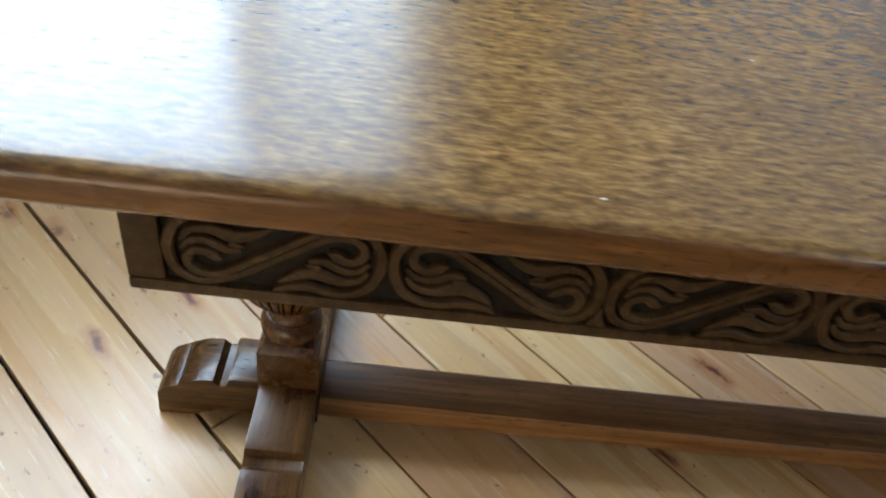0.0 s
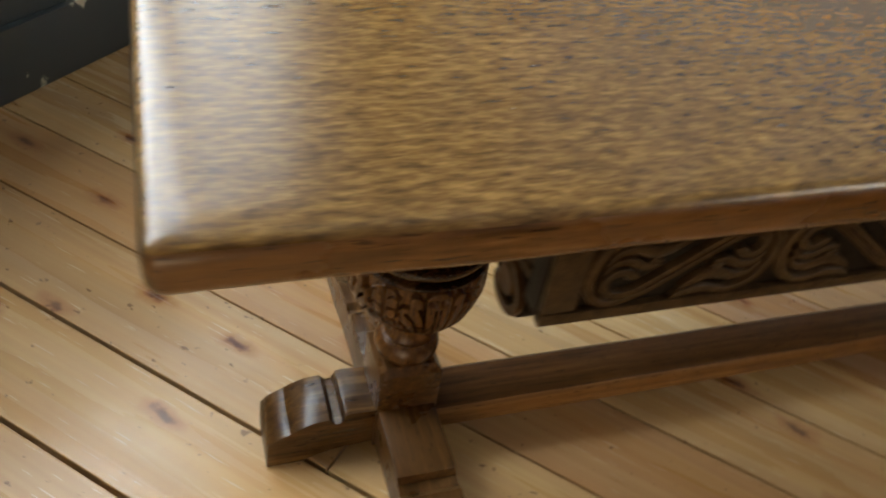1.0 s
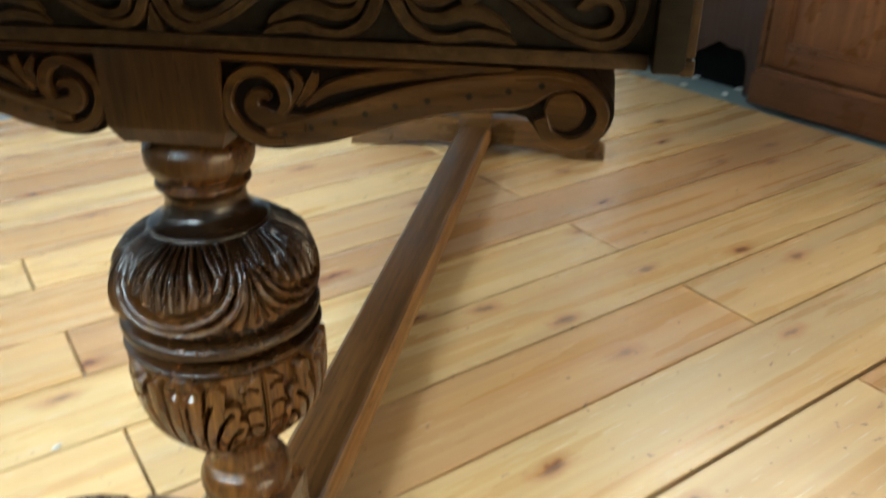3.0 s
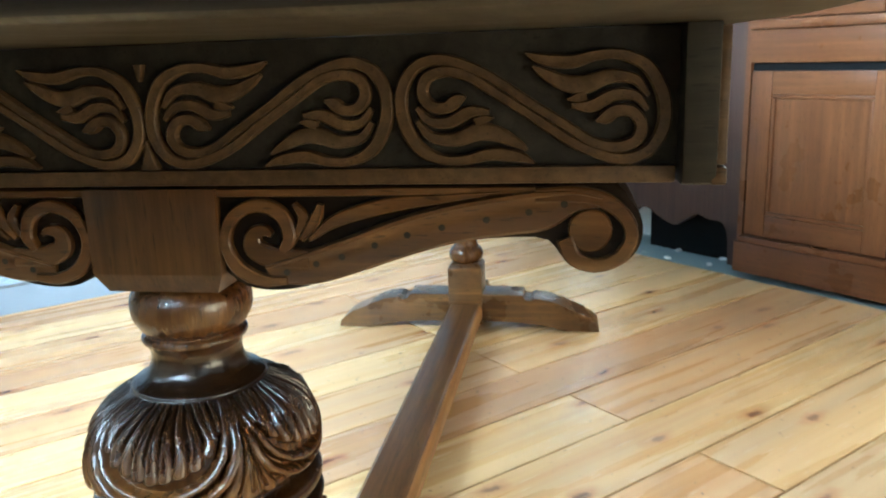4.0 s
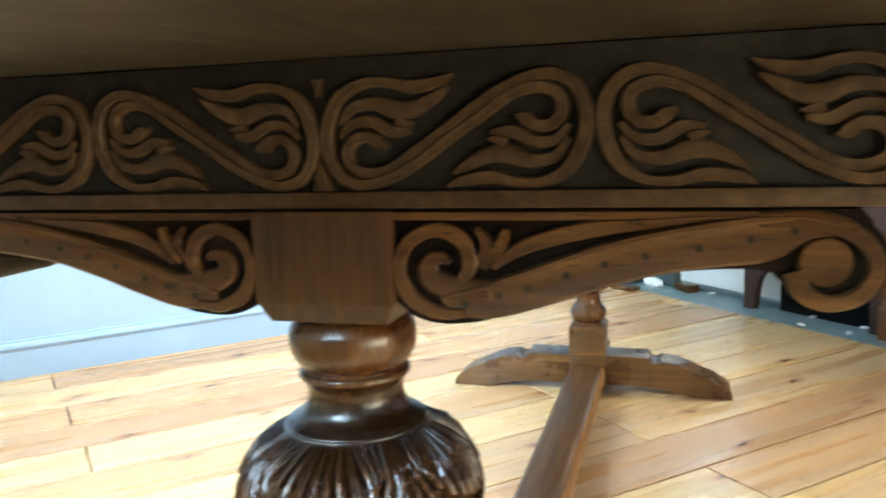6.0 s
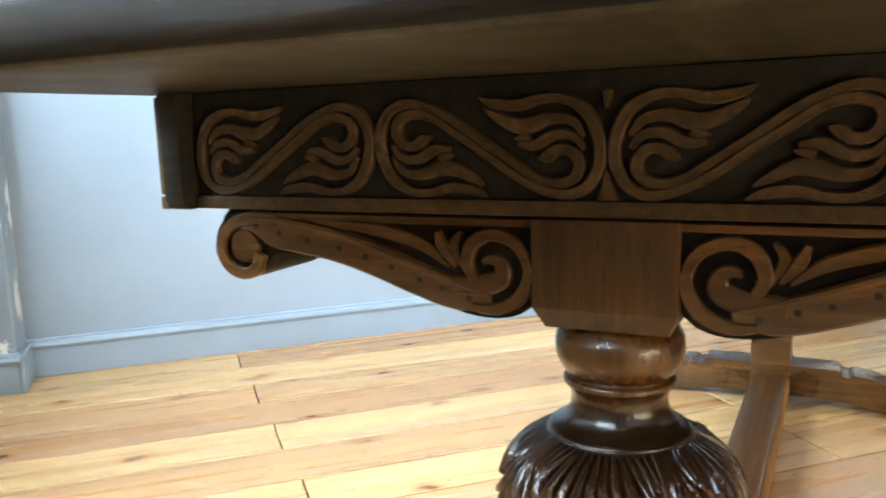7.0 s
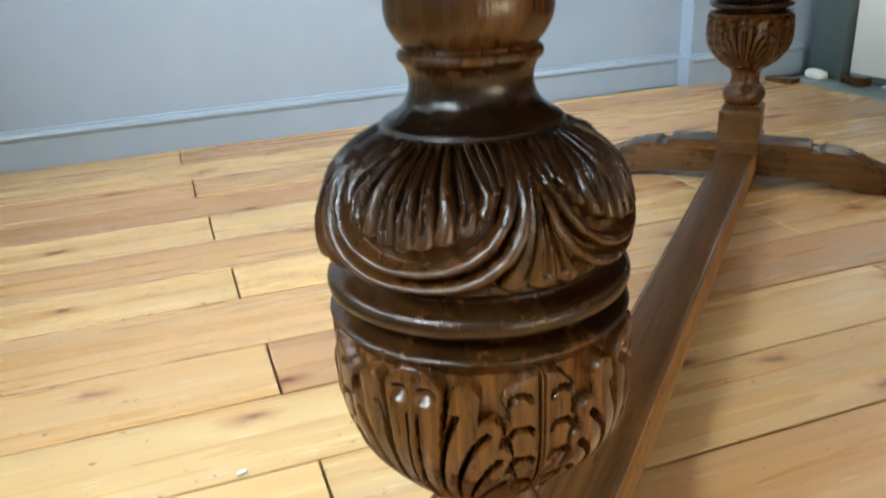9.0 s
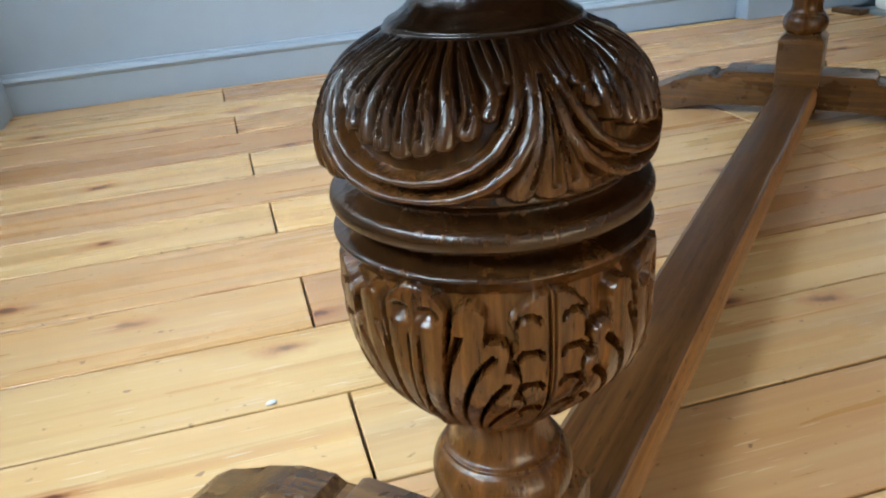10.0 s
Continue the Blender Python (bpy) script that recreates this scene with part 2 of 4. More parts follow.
def paint(name, colour, chips=0.0, chip_colour=(0.7, 0.7, 0.68), rough=0.5, stain=0.2, flake=9.0):
    mat, n, l, b = nodes_of(name)
    big = noise_tex(n, l, coords(n, l, (1, 1, 1)), 2.2, 5, 0.6)
    small = noise_tex(n, l, coords(n, l, (1, 1, 1)), 60, 3, 0.6)
    shade = tuple(c * 0.78 for c in colour)
    col = mix(n, l, ramp(n, l, big, [(0.35, (0.0,)), (0.75, (stain * 3,))]), colour, shade)
    if chips:
        c = noise_tex(n, l, coords(n, l, (1, 1, 0.6)), flake, 6, 0.6, 0.3)
        col = mix(n, l, ramp(n, l, c, [(0.66 - chips, (0.0,)), (0.68 - chips, (1.0,))]), col, chip_colour)
    l.new(col, b.inputs["Base Color"])
    b.inputs["Roughness"].default_value = rough
    b.inputs["Specular IOR Level"].default_value = 0.5 if max(colour) > 0.05 else 0.1
    bump(n, l, b, small, 0.15, 0.001)
    return mat


BLUE = paint("blue_grey_wall_paint", (0.285, 0.345, 0.425), 0.0, rough=0.42)
BLUE_TRIM = paint("blue_grey_gloss_trim", (0.275, 0.335, 0.415), 0.0, (0.42, 0.44, 0.46), 0.3)
BLUE_CHIP = paint("flaking_blue_grey_paint", (0.24, 0.29, 0.35), 0.135, (0.74, 0.74, 0.70), 0.4)
DARKWALL = paint("charcoal_flaking_paint", (0.060, 0.075, 0.085), 0.145, (0.66, 0.65, 0.54), 0.28, flake=5.0)
WHITE = paint("white_paint", (0.84, 0.83, 0.79), 0.0, rough=0.5)
CEILING = paint("ceiling_white", (0.42, 0.41, 0.39), 0.0, rough=0.7)
GREEN = paint("grey_green_frame_paint", (0.075, 0.10, 0.10), 0.0, rough=0.4)
TEAL = paint("teal_grey_painted_concrete", (0.18, 0.24, 0.25), 0.06, (0.34, 0.38, 0.38), 0.45)
DUST = paint("pale_plaster_dust", (0.72, 0.71, 0.68), 0.0, rough=0.8)
# near-black that paints the shade in gaps, joints and toe recesses
RECESS_SHADE = paint("black_recess_shade", (0.004, 0.004, 0.004), 0.0, rough=0.8)
BEYOND = paint("plain_wall", (0.20, 0.19, 0.175), 0.0, rough=0.6)


def mahogany(axis):
    return oak("mahogany_" + axis, (0.062, 0.021, 0.0075), (0.092, 0.035, 0.0125), (0.13, 0.054, 0.020), axis, (0.25, 0.4), 0.5, 0.3, 0.08, 0.08, shine=0.2)


MAHOG_Z, MAHOG_Y = mahogany("z"), mahogany("y")
MAHOG_DULL = oak("dull_mahogany_panel", (0.030, 0.014, 0.010), (0.044, 0.021, 0.015), (0.062, 0.032, 0.022), "z", (0.4, 0.55), 0.5, 0.3, 0.0, 0.08)


def glass():
    mat, n, l, b = nodes_of("window_glass")
    b.inputs["Base Color"].default_value = (0.95, 0.97, 0.97, 1)
    b.inputs["Roughness"].default_value, b.inputs["Transmission Weight"].default_value, b.inputs["IOR"].default_value = 0.0, 1.0, 1.45
    return mat


GLASS = glass()

# ---- building blocks ----


def finish(bm, name, mat, smooth=True, angle=35):
    bmesh.ops.recalc_face_normals(bm, faces=bm.faces)
    me = bpy.data.meshes.new(name)
    bm.to_mesh(me)
    bm.free()
    me.materials.append(mat)
    if smooth:
        me.shade_smooth()
        me.set_sharp_from_angle(angle=radians(angle))
    return me


def part(name, bm, mat, parent, label="", smooth=True, angle=35):
    ob = new(name, finish(bm, name, mat, smooth, angle))
    ob.parent = parent
    if label:
        tagged(ob, label)
    return ob


def thing(name, label, category, group="", kind="", m=None):
    ob = new(name)
    ob.empty_display_size = 0.05
    tagged(ob, label, category, group, kind)
    if m is not None:
        ob.matrix_basis = m
    return ob


def box(bm, x0, x1, y0, y1, z0, z1, bevel=0.0, seg=2):
    made = bmesh.ops.create_cube(bm, size=1.0)
    vs = made["verts"]
    for v in vs:
        v.co = Vector(((x0 + x1) / 2 + v.co.x * (x1 - x0), (y0 + y1) / 2 + v.co.y * (y1 - y0), (z0 + z1) / 2 + v.co.z * (z1 - z0)))
    if bevel:
        edges = list({e for v in vs for e in v.link_edges})
        bmesh.ops.bevel(bm, geom=edges, offset=bevel, segments=seg, profile=0.6, affect="EDGES")
    return bm


def boxes(*rows, bevel=0.0):
    bm = bmesh.new()
    for r in rows:
        box(bm, *r, bevel=bevel)
    return bm


def spline(points, count):
    """Catmull-Rom through points of any size."""
    p = [np.array(q, float) for q in points]
    p = [2 * p[0] - p[1]] + p + [2 * p[-1] - p[-2]]
    out = []
    spans = len(p) - 3
    for k in range(count):
        s = k / (count - 1) * spans
        i = min(int(s), spans - 1)
        t = s - i
        a, b, c, d = p[i:i + 4]
        out.append(0.5 * (2 * b + (c - a) * t + (2 * a - 5 * b + 4 * c - d) * t * t + (3 * b - a - 3 * c + d) * t ** 3))
    return np.array(out)


def extrude_profile(bm, outline, place, depth0, depth1, bevel=0.0):
    """A closed outline (a, b) made solid between two depths; place(a, b, d) gives the point."""
    front = [bm.verts.new(place(a, b, depth0)) for a, b in outline]
    back = [bm.verts.new(place(a, b, depth1)) for a, b in outline]
    f0, f1 = bm.faces.new(front), bm.faces.new(back[::-1])
    for i in range(len(outline)):
        j = (i + 1) % len(outline)
        bm.faces.new((front[j], front[i], back[i], back[j]))
    if bevel:
        edges = list(f0.edges) + list(f1.edges)
        bmesh.ops.bevel(bm, geom=edges, offset=bevel, segments=2, profile=0.6, affect="EDGES")
    return bm


def ribbon(bm, pts, widths, place, height, groove=0.0, count=14, base=-0.001, cove=False):
    """A raised carved band along pts (a, b); place(a, b, h) gives the point at the height h over the ground."""
    line = spline([(*p, w) for p, w in zip(pts, widths)], count)
    if cove:
        prof = [(-1, base), (-0.99, height * 0.35), (-0.84, height * 0.72), (-0.62, height * 0.70), (-0.2, height * 0.48), (0.2, height * 0.48), (0.55, height * 0.72), (0.70, height), (0.88, height * 0.98), (0.99, height * 0.6), (1, base)]
    elif groove:
        prof = [(-1, base), (-0.95, height * 0.85), (-0.80, height), (-0.26, height), (-0.10, height * (1 - groove)), (0.10, height * (1 - groove)), (0.26, height), (0.80, height), (0.95, height * 0.85), (1, base)]
    else:
        prof = [(-1, base), (-0.94, height * 0.8), (-0.70, height), (0.0, height * 0.92), (0.70, height), (0.94, height * 0.8), (1, base)]
    rows = []
    for i, (a, b, w) in enumerate(line):
        d = line[min(i + 1, count - 1)][:2] - line[max(i - 1, 0)][:2]
        d = d / (np.linalg.norm(d) + 1e-9)
        rows.append([bm.verts.new(place(a - d[1] * w * k / 2, b + d[0] * w * k / 2, h)) for k, h in prof])
    for r, s in zip(rows, rows[1:]):
        for i in range(len(prof) - 1):
            bm.faces.new((r[i], r[i + 1], s[i + 1], s[i]))
    bm.faces.new(rows[0])
    bm.faces.new(rows[-1][::-1])


# ---- the table ----
LEG_GAP = 1.514          # from one leg's axis to the other's
TOP_Z, TOP_T = 0.770, 0.037
TOP_X0, TOP_X1, TOP_Y = -0.306, LEG_GAP + 0.306, 0.404
AP_Z0, AP_Z1 = 0.638, 0.7325
CARVE_Z0, CARVE_Z1 = 0.6505, 0.7195

table = thing("refectory_table", "dark carved oak refectory table with bulbous legs standing on the boards", "table")


def tabletop():
    bm = bmesh.new()
    nx, ny = 60, 24
    box(bm, TOP_X0, TOP_X1, -TOP_Y, TOP_Y, TOP_Z - TOP_T, TOP_Z)
    bmesh.ops.subdivide_edges(bm, edges=[e for e in bm.edges if abs(e.verts[0].co.x - e.verts[1].co.x) > 0.5], cuts=nx, use_grid_fill=True)
    bmesh.ops.subdivide_edges(bm, edges=[e for e in bm.edges if abs(e.verts[0].co.y - e.verts[1].co.y) > 0.5], cuts=ny, use_grid_fill=True)
    rim = [e for e in bm.edges if e.is_manifold and e.calc_face_angle(0) > 1.0]
    bmesh.ops.bevel(bm, geom=rim, offset=0.0115, segments=5, profile=0.5, affect="EDGES")
    for v in bm.verts:
        wob = noise.noise(Vector((v.co.x * 9, v.co.y * 9, v.co.z * 20)))
        if abs(abs(v.co.y) - TOP_Y) < 0.012 or min(abs(v.co.x - TOP_X0), abs(v.co.x - TOP_X1)) < 0.012:
            v.co += Vector((0.0012 * wob, 0.0012 * wob, 0.0010 * wob))
        else:
            v.co.z += 0.0006 * wob
    bm.normal_update()
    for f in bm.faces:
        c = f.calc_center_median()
        # ends and underside take the oaks with shade in their colour
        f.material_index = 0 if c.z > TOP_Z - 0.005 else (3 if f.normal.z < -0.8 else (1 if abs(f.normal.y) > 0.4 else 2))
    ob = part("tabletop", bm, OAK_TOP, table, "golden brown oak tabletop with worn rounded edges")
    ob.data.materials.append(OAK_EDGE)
    ob.data.materials.append(OAK_END_SHADE)
    ob.data.materials.append(OAK_UNDER_SHADE)
    return ob


tabletop()

# one scroll of the frieze, in a box one wide and one high: a rib that ends in a curled hook, and two leaf lobes;
# the other half is the same turned half round
RIB = ([(0.515, 0.985), (0.453, 0.925), (0.353, 0.900), (0.264, 0.950), (0.174, 0.945), (0.088, 0.835), (0.036, 0.600), (0.028, 0.354), (0.066, 0.150), (0.127, 0.058), (0.194, 0.050), (0.284, 0.118), (0.373, 0.232), (0.500, 0.448),
        (0.627, 0.650), (0.716, 0.795), (0.800, 0.850), (0.872, 0.800), (0.893, 0.666), (0.861, 0.545), (0.805, 0.530), (0.768, 0.590), (0.735, 0.622)],
       [0.02, 0.11, 0.125, 0.10, 0.10, 0.125, 0.13, 0.125, 0.12, 0.115, 0.11, 0.10, 0.095, 0.092, 0.092, 0.10, 0.11, 0.115, 0.115, 0.115, 0.12, 0.13, 0.03])
LOBES = [
    ([(0.086, 0.470), (0.130, 0.590), (0.205, 0.605), (0.280, 0.515), (0.352, 0.520)], [0.05, 0.095, 0.115, 0.12, 0.06]),
    ([(0.086, 0.590), (0.134, 0.735), (0.222, 0.765), (0.305, 0.700), (0.373, 0.715), (0.445, 0.800), (0.490, 0.870)], [0.05, 0.10, 0.135, 0.17, 0.15, 0.10, 0.03]),
    ([(0.300, 0.610), (0.335, 0.585), (0.368, 0.575)], [0.10, 0.09, 0.02]),
]
TULIPS = [([(0.0, -0.01), (0.0, 0.10), (0.0, 0.27)], [0.22, 0.12, 0.02]), ([(0.0, 1.00), (0.0, 0.94), (0.0, 0.84)], [0.10, 0.07, 0.02])]


def scroll_meshes(width, height, flip):
    """The ribs and the leaves of one scroll, each a mesh."""
    def put(a, b, h):
        return Vector((a * height * (-1 if flip else 1), -h, b * height))

    made = []
    for i, (pts, ws) in enumerate([RIB] + LOBES + TULIPS):
        for turned in ((False, True) if i < 4 else (False,)):
            bm = bmesh.new()
            line = [((1 - a if turned else a) * width / height, 1 - b if turned else b) for a, b in pts]
            ribbon(bm, line, ws, put, 0.0056 if i == 0 else 0.0048 + 0.00013 * i, 0.0, 110 if i == 0 else 26)
            name = "scroll_stem" if i == 0 else "carved_leaf"
            made.append((name, finish(bm, name, OAK_CARVE, True, 50)))
    return made


def apron(name, length, units, m):
    """A carved rail: the face looks to -y of its own frame, and it runs along x from 0."""
    rail = thing(name, "", "")
    rail.parent, rail.matrix_basis = table, m
    bm = bmesh.new()
    t = 0.026
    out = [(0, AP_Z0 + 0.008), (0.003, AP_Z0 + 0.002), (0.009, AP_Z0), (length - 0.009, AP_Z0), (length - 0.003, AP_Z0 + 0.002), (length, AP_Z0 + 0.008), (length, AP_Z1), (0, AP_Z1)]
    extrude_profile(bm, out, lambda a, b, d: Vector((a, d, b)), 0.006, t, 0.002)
    # board colour carries the shade around the frieze as well as stain
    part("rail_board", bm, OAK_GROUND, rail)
    bm = bmesh.new()
    edge = 0.028 if length > 1 else 0.004
    box(bm, 0.0015, length - 0.0015, 0.0, 0.009, AP_Z0 + 0.0005, CARVE_Z0 - 0.001, 0.002)
    part("bottom_bead", bm, OAK_CARVE, rail)
    if length > 1:
        for x0, x1 in ((0.0015, edge), (length - edge, length - 0.0015)):
            bm = bmesh.new()
            box(bm, x0, x1, 0.0005, 0.009, CARVE_Z0, AP_Z1 - 0.002, 0.002)
            part("end_stile", bm, OAK_CARVE, rail)
    w = (length - 2 * edge) / units
    meshes = [scroll_meshes(w, CARVE_Z1 - CARVE_Z0, flip) for flip in (False, True)]
    for i in range(units):
        flip = i % 2
        for k, (name, me) in enumerate(meshes[flip]):
            if k > 7 and (flip or i == 0):
                continue
            ob = new(name, me)
            ob.parent = rail
            ob.location = (edge + (i + flip) * w, 0.006, CARVE_Z0)
    return rail


AP_X, AP_Y = -0.059, 0.373
apron("side_apron", LEG_GAP - 2 * AP_X, 10, pose(AP_X, -AP_Y, 0))
apron("side_apron", LEG_GAP - 2 * AP_X, 10, pose(LEG_GAP - AP_X, AP_Y, 0, 0, 0, 180))
apron("end_apron", 2 * 0.3465, 4, pose(-0.046, 0.3465, 0, 0, 0, -90))
apron("end_apron", 2 * 0.3465, 4, pose(LEG_GAP + 0.046, -0.3465, 0, 0, 0, 90))

# ---- turned and carved legs ----
LEG_PROFILE = [(0.0340, 0.1780), (0.0395, 0.1830), (0.0440, 0.1905), (0.0458, 0.1995), (0.0445, 0.2085), (0.0405, 0.2160), (0.0375, 0.2190), (0.0372, 0.2208), (0.0340, 0.2228), (0.0312, 0.2290), (0.0302, 0.2370), (0.0310, 0.2460), (0.0345, 0.2540),
               (0.0410, 0.2595), (0.0500, 0.2655), (0.0607, 0.2755), (0.0715, 0.2880), (0.0800, 0.3000), (0.0852, 0.3120), (0.0880, 0.3250), (0.0886, 0.3390), (0.0886, 0.3550), (0.0884, 0.3700),
               (0.0884, 0.3775), (0.0876, 0.3805), (0.0834, 0.3822), (0.0742, 0.3842), (0.0722, 0.3865), (0.0760, 0.3890), (0.0838, 0.3912), (0.0872, 0.3940), (0.0882, 0.3975), (0.0874, 0.4010), (0.0845, 0.4035),
               (0.0765, 0.4055), (0.0735, 0.4078), (0.0755, 0.4102), (0.0818, 0.4135), (0.0866, 0.4190), (0.0884, 0.4260), (0.0888, 0.4330), (0.0884, 0.4400), (0.0868, 0.4460), (0.0845, 0.4525), (0.0807, 0.4600), (0.0752, 0.4670), (0.0682, 0.4728), (0.0602, 0.4775), (0.0535, 0.4812),
               (0.0508, 0.4835), (0.0495, 0.4860), (0.0440, 0.4890), (0.0385, 0.4935), (0.0350, 0.4995), (0.0338, 0.5060), (0.0345, 0.5115), (0.0365, 0.5155), (0.0388, 0.5178), (0.0395, 0.5200), (0.0388, 0.5222), (0.0366, 0.5236), (0.0366, 0.5250),
               (0.0400, 0.5292), (0.0438, 0.5365), (0.0450, 0.5440), (0.0442, 0.5525), (0.0405, 0.5590), (0.0370, 0.5615), (0.0365, 0.5640)]


def mirrored(strokes):
    return strokes + [([(-a, b) for a, b in pts], w0, w1, top) for pts, w0, w1, top in strokes]


# in a: -1..1 over a quarter turn, b: 0..1 up the swelling; then first and last half width and the height
UPPER_STROKES = [
    ([(-0.965, 1.0), (-0.90, 0.58), (-0.72, 0.29), (-0.40, 0.12), (0.0, 0.070), (0.40, 0.12), (0.72, 0.29), (0.90, 0.58), (0.965, 1.0)], 0.0050, 0.0050, 1.0),
    ([(-0.90, 1.0), (-0.79, 0.64), (-0.61, 0.40), (-0.33, 0.255), (0.0, 0.210), (0.33, 0.255), (0.61, 0.40), (0.79, 0.64), (0.90, 1.0)], 0.0042, 0.0042, 0.92),
    ([(0.0, 1.0), (0.0, 0.76), (0.0, 0.54), (0.0, 0.42)], 0.0034, 0.0072, 1.0),
] + mirrored([
    ([(0.44, 1.0), (0.57, 0.86), (0.64, 0.74), (0.61, 0.63)], 0.0034, 0.0056, 0.92),
    ([(0.33, 1.0), (0.43, 0.84), (0.49, 0.67), (0.46, 0.535)], 0.0034, 0.0066, 0.98),
    ([(0.22, 1.0), (0.285, 0.80), (0.32, 0.62), (0.30, 0.475)], 0.0034, 0.0068, 0.93),
    ([(0.11, 1.0), (0.14, 0.78), (0.16, 0.58), (0.15, 0.44)], 0.0034, 0.0068, 1.0),
    ([(0.57, 1.0), (0.67, 0.86), (0.70, 0.76)], 0.0030, 0.0040, 0.9),
    ([(0.70, 1.0), (0.76, 0.88), (0.76, 0.80)], 0.0028, 0.0032, 0.85),
    ([(0.985, 0.90), (0.955, 0.58), (0.90, 0.34), (0.79, 0.125)], 0.0014, 0.0082, 1.08),
]) + [([(1.0, 0.90), (1.0, 0.55), (1.0, 0.34), (1.0, 0.14)], 0.0012, 0.0098, 1.22)]
LOWER_LEAF = [([(0.0, 0.0), (0.0, 0.35), (0.0, 0.62), (0.0, 0.845)], 0.0105, 0.0170, 1.0)] + mirrored([
    ([(0.08, 0.02), (0.24, 0.36), (0.35, 0.63), (0.41, 0.84)], 0.0100, 0.0084, 0.95),
    ([(0.14, 0.02), (0.36, 0.32), (0.49, 0.52), (0.57, 0.670)], 0.0100, 0.0084, 0.90),
    ([(0.18, 0.02), (0.42, 0.24), (0.56, 0.39), (0.645, 0.525)], 0.0096, 0.0080, 0.85),
    ([(0.24, 0.02), (0.46, 0.15), (0.60, 0.26), (0.69, 0.370)], 0.0090, 0.0074, 0.80),
    ([(0.30, 0.02), (0.50, 0.07), (0.64, 0.13), (0.71, 0.220)], 0.0082, 0.0066, 0.76),
])
# dark curved cuts from the notch between two lobes down to the stalk
LEAF_CUTS = mirrored([
    ([(0.330, 0.745), (0.235, 0.58), (0.185, 0.36), (0.155, 0.10)], 0.0021, 0.0007, 1.0),
    ([(0.555, 0.645), (0.425, 0.55), (0.320, 0.36), (0.255, 0.08)], 0.0024, 0.0008, 1.0),
    ([(0.655, 0.505), (0.525, 0.41), (0.420, 0.25), (0.350, 0.05)], 0.0022, 0.0008, 1.0),
    ([(0.700, 0.350), (0.580, 0.27), (0.480, 0.15), (0.42, 0.04)], 0.0019, 0.0008, 1.0),
    ([(0.040, 0.740), (0.038, 0.40), (0.036, 0.06)], 0.0009, 0.0007, 0.7),
])
LOWER_TONGUE = [([(1.0, 0.0), (1.0, 0.30), (1.0, 0.60), (1.0, 0.79)], 0.0150, 0.0190, 1.0)] + mirrored([
    ([(0.86, 0.72), (0.75, 0.80)], 0.0062, 0.0052, 1.0),
    ([(0.86, 0.56), (0.76, 0.65)], 0.0062, 0.0052, 1.0),
    ([(0.86, 0.42), (0.78, 0.50)], 0.0060, 0.0050, 1.0),
])
UPPER_CUTS = [([(0.0, 0.95), (0.0, 0.70), (0.0, 0.50)], 0.0011, 0.0013, 0.8)] + mirrored([
    ([(0.34, 0.96), (0.43, 0.84), (0.48, 0.68), (0.46, 0.58)], 0.0011, 0.0013, 0.8),
    ([(0.11, 0.96), (0.14, 0.76), (0.16, 0.60), (0.15, 0.51)], 0.0011, 0.0013, 0.8),
    ([(0.99, 0.82), (0.965, 0.58), (0.92, 0.38), (0.86, 0.20)], 0.0009, 0.0014, 0.9),
]) + [([(1.0, 0.62), (1.0, 0.42), (1.0, 0.20)], 0.0008, 0.0024, 0.9)]
WA, WB_UP, WB_LOW = 0.0680, 0.095, 0.134      # metres of surface for one unit of a and of b


def stroke_field(a, b, wb, strokes, power=2.0):
    """How high the carving stands, 0..1, at points a, b of one quarter."""
    out = np.zeros_like(a)
    for pts, w0, w1, top in strokes:
        line = spline(pts, 14)
        for shift in (-2.0, 0.0, 2.0):
            best = np.zeros_like(a)
            for i in range(13):
                p, q = line[i] + (shift, 0), line[i + 1] + (shift, 0)
                px, py = (a - p[0]) * WA, (b - p[1]) * wb
                dx, dy = (q[0] - p[0]) * WA, (q[1] - p[1]) * wb
                t = np.clip((px * dx + py * dy) / (dx * dx + dy * dy + 1e-12), 0, 1)
                d = np.hypot(px - t * dx, py - t * dy)
                w = w0 + (w1 - w0) * (i + t) / 13
                best = np.maximum(best, np.clip(1 - (d / w) ** power, 0, 1) ** 0.6)
            out = np.maximum(out, best * top)
    return out


def smooth_step(x, e0, e1):
    t = np.clip((x - e0) / (e1 - e0), 0, 1)
    return t * t * (3 - 2 * t)


def plate_field(a, b, wb, strokes, edge=0.0010):
    """Flat raised plates with steep sides, the upper ones lapping the lower."""
    out = np.zeros_like(a)
    for pts, w0, w1, top in strokes:
        line = spline(pts, 12)
        for shift in (-2.0, 0.0, 2.0):
            best = np.full_like(a, -1.0)
            for i in range(11):
                p, q = line[i] + (shift, 0), line[i + 1] + (shift, 0)
                px, py = (a - p[0]) * WA, (b - p[1]) * wb
                dx, dy = (q[0] - p[0]) * WA, (q[1] - p[1]) * wb
                t = np.clip((px * dx + py * dy) / (dx * dx + dy * dy + 1e-12), 0, 1)
                best = np.maximum(best, w0 + (w1 - w0) * (i + t) / 11 - np.hypot(px - t * dx, py - t * dy))
            out = np.maximum(out, top * np.clip(best / edge, 0, 1) * (0.90 + 0.10 * np.clip(best / 0.005, 0, 1)))
    return out


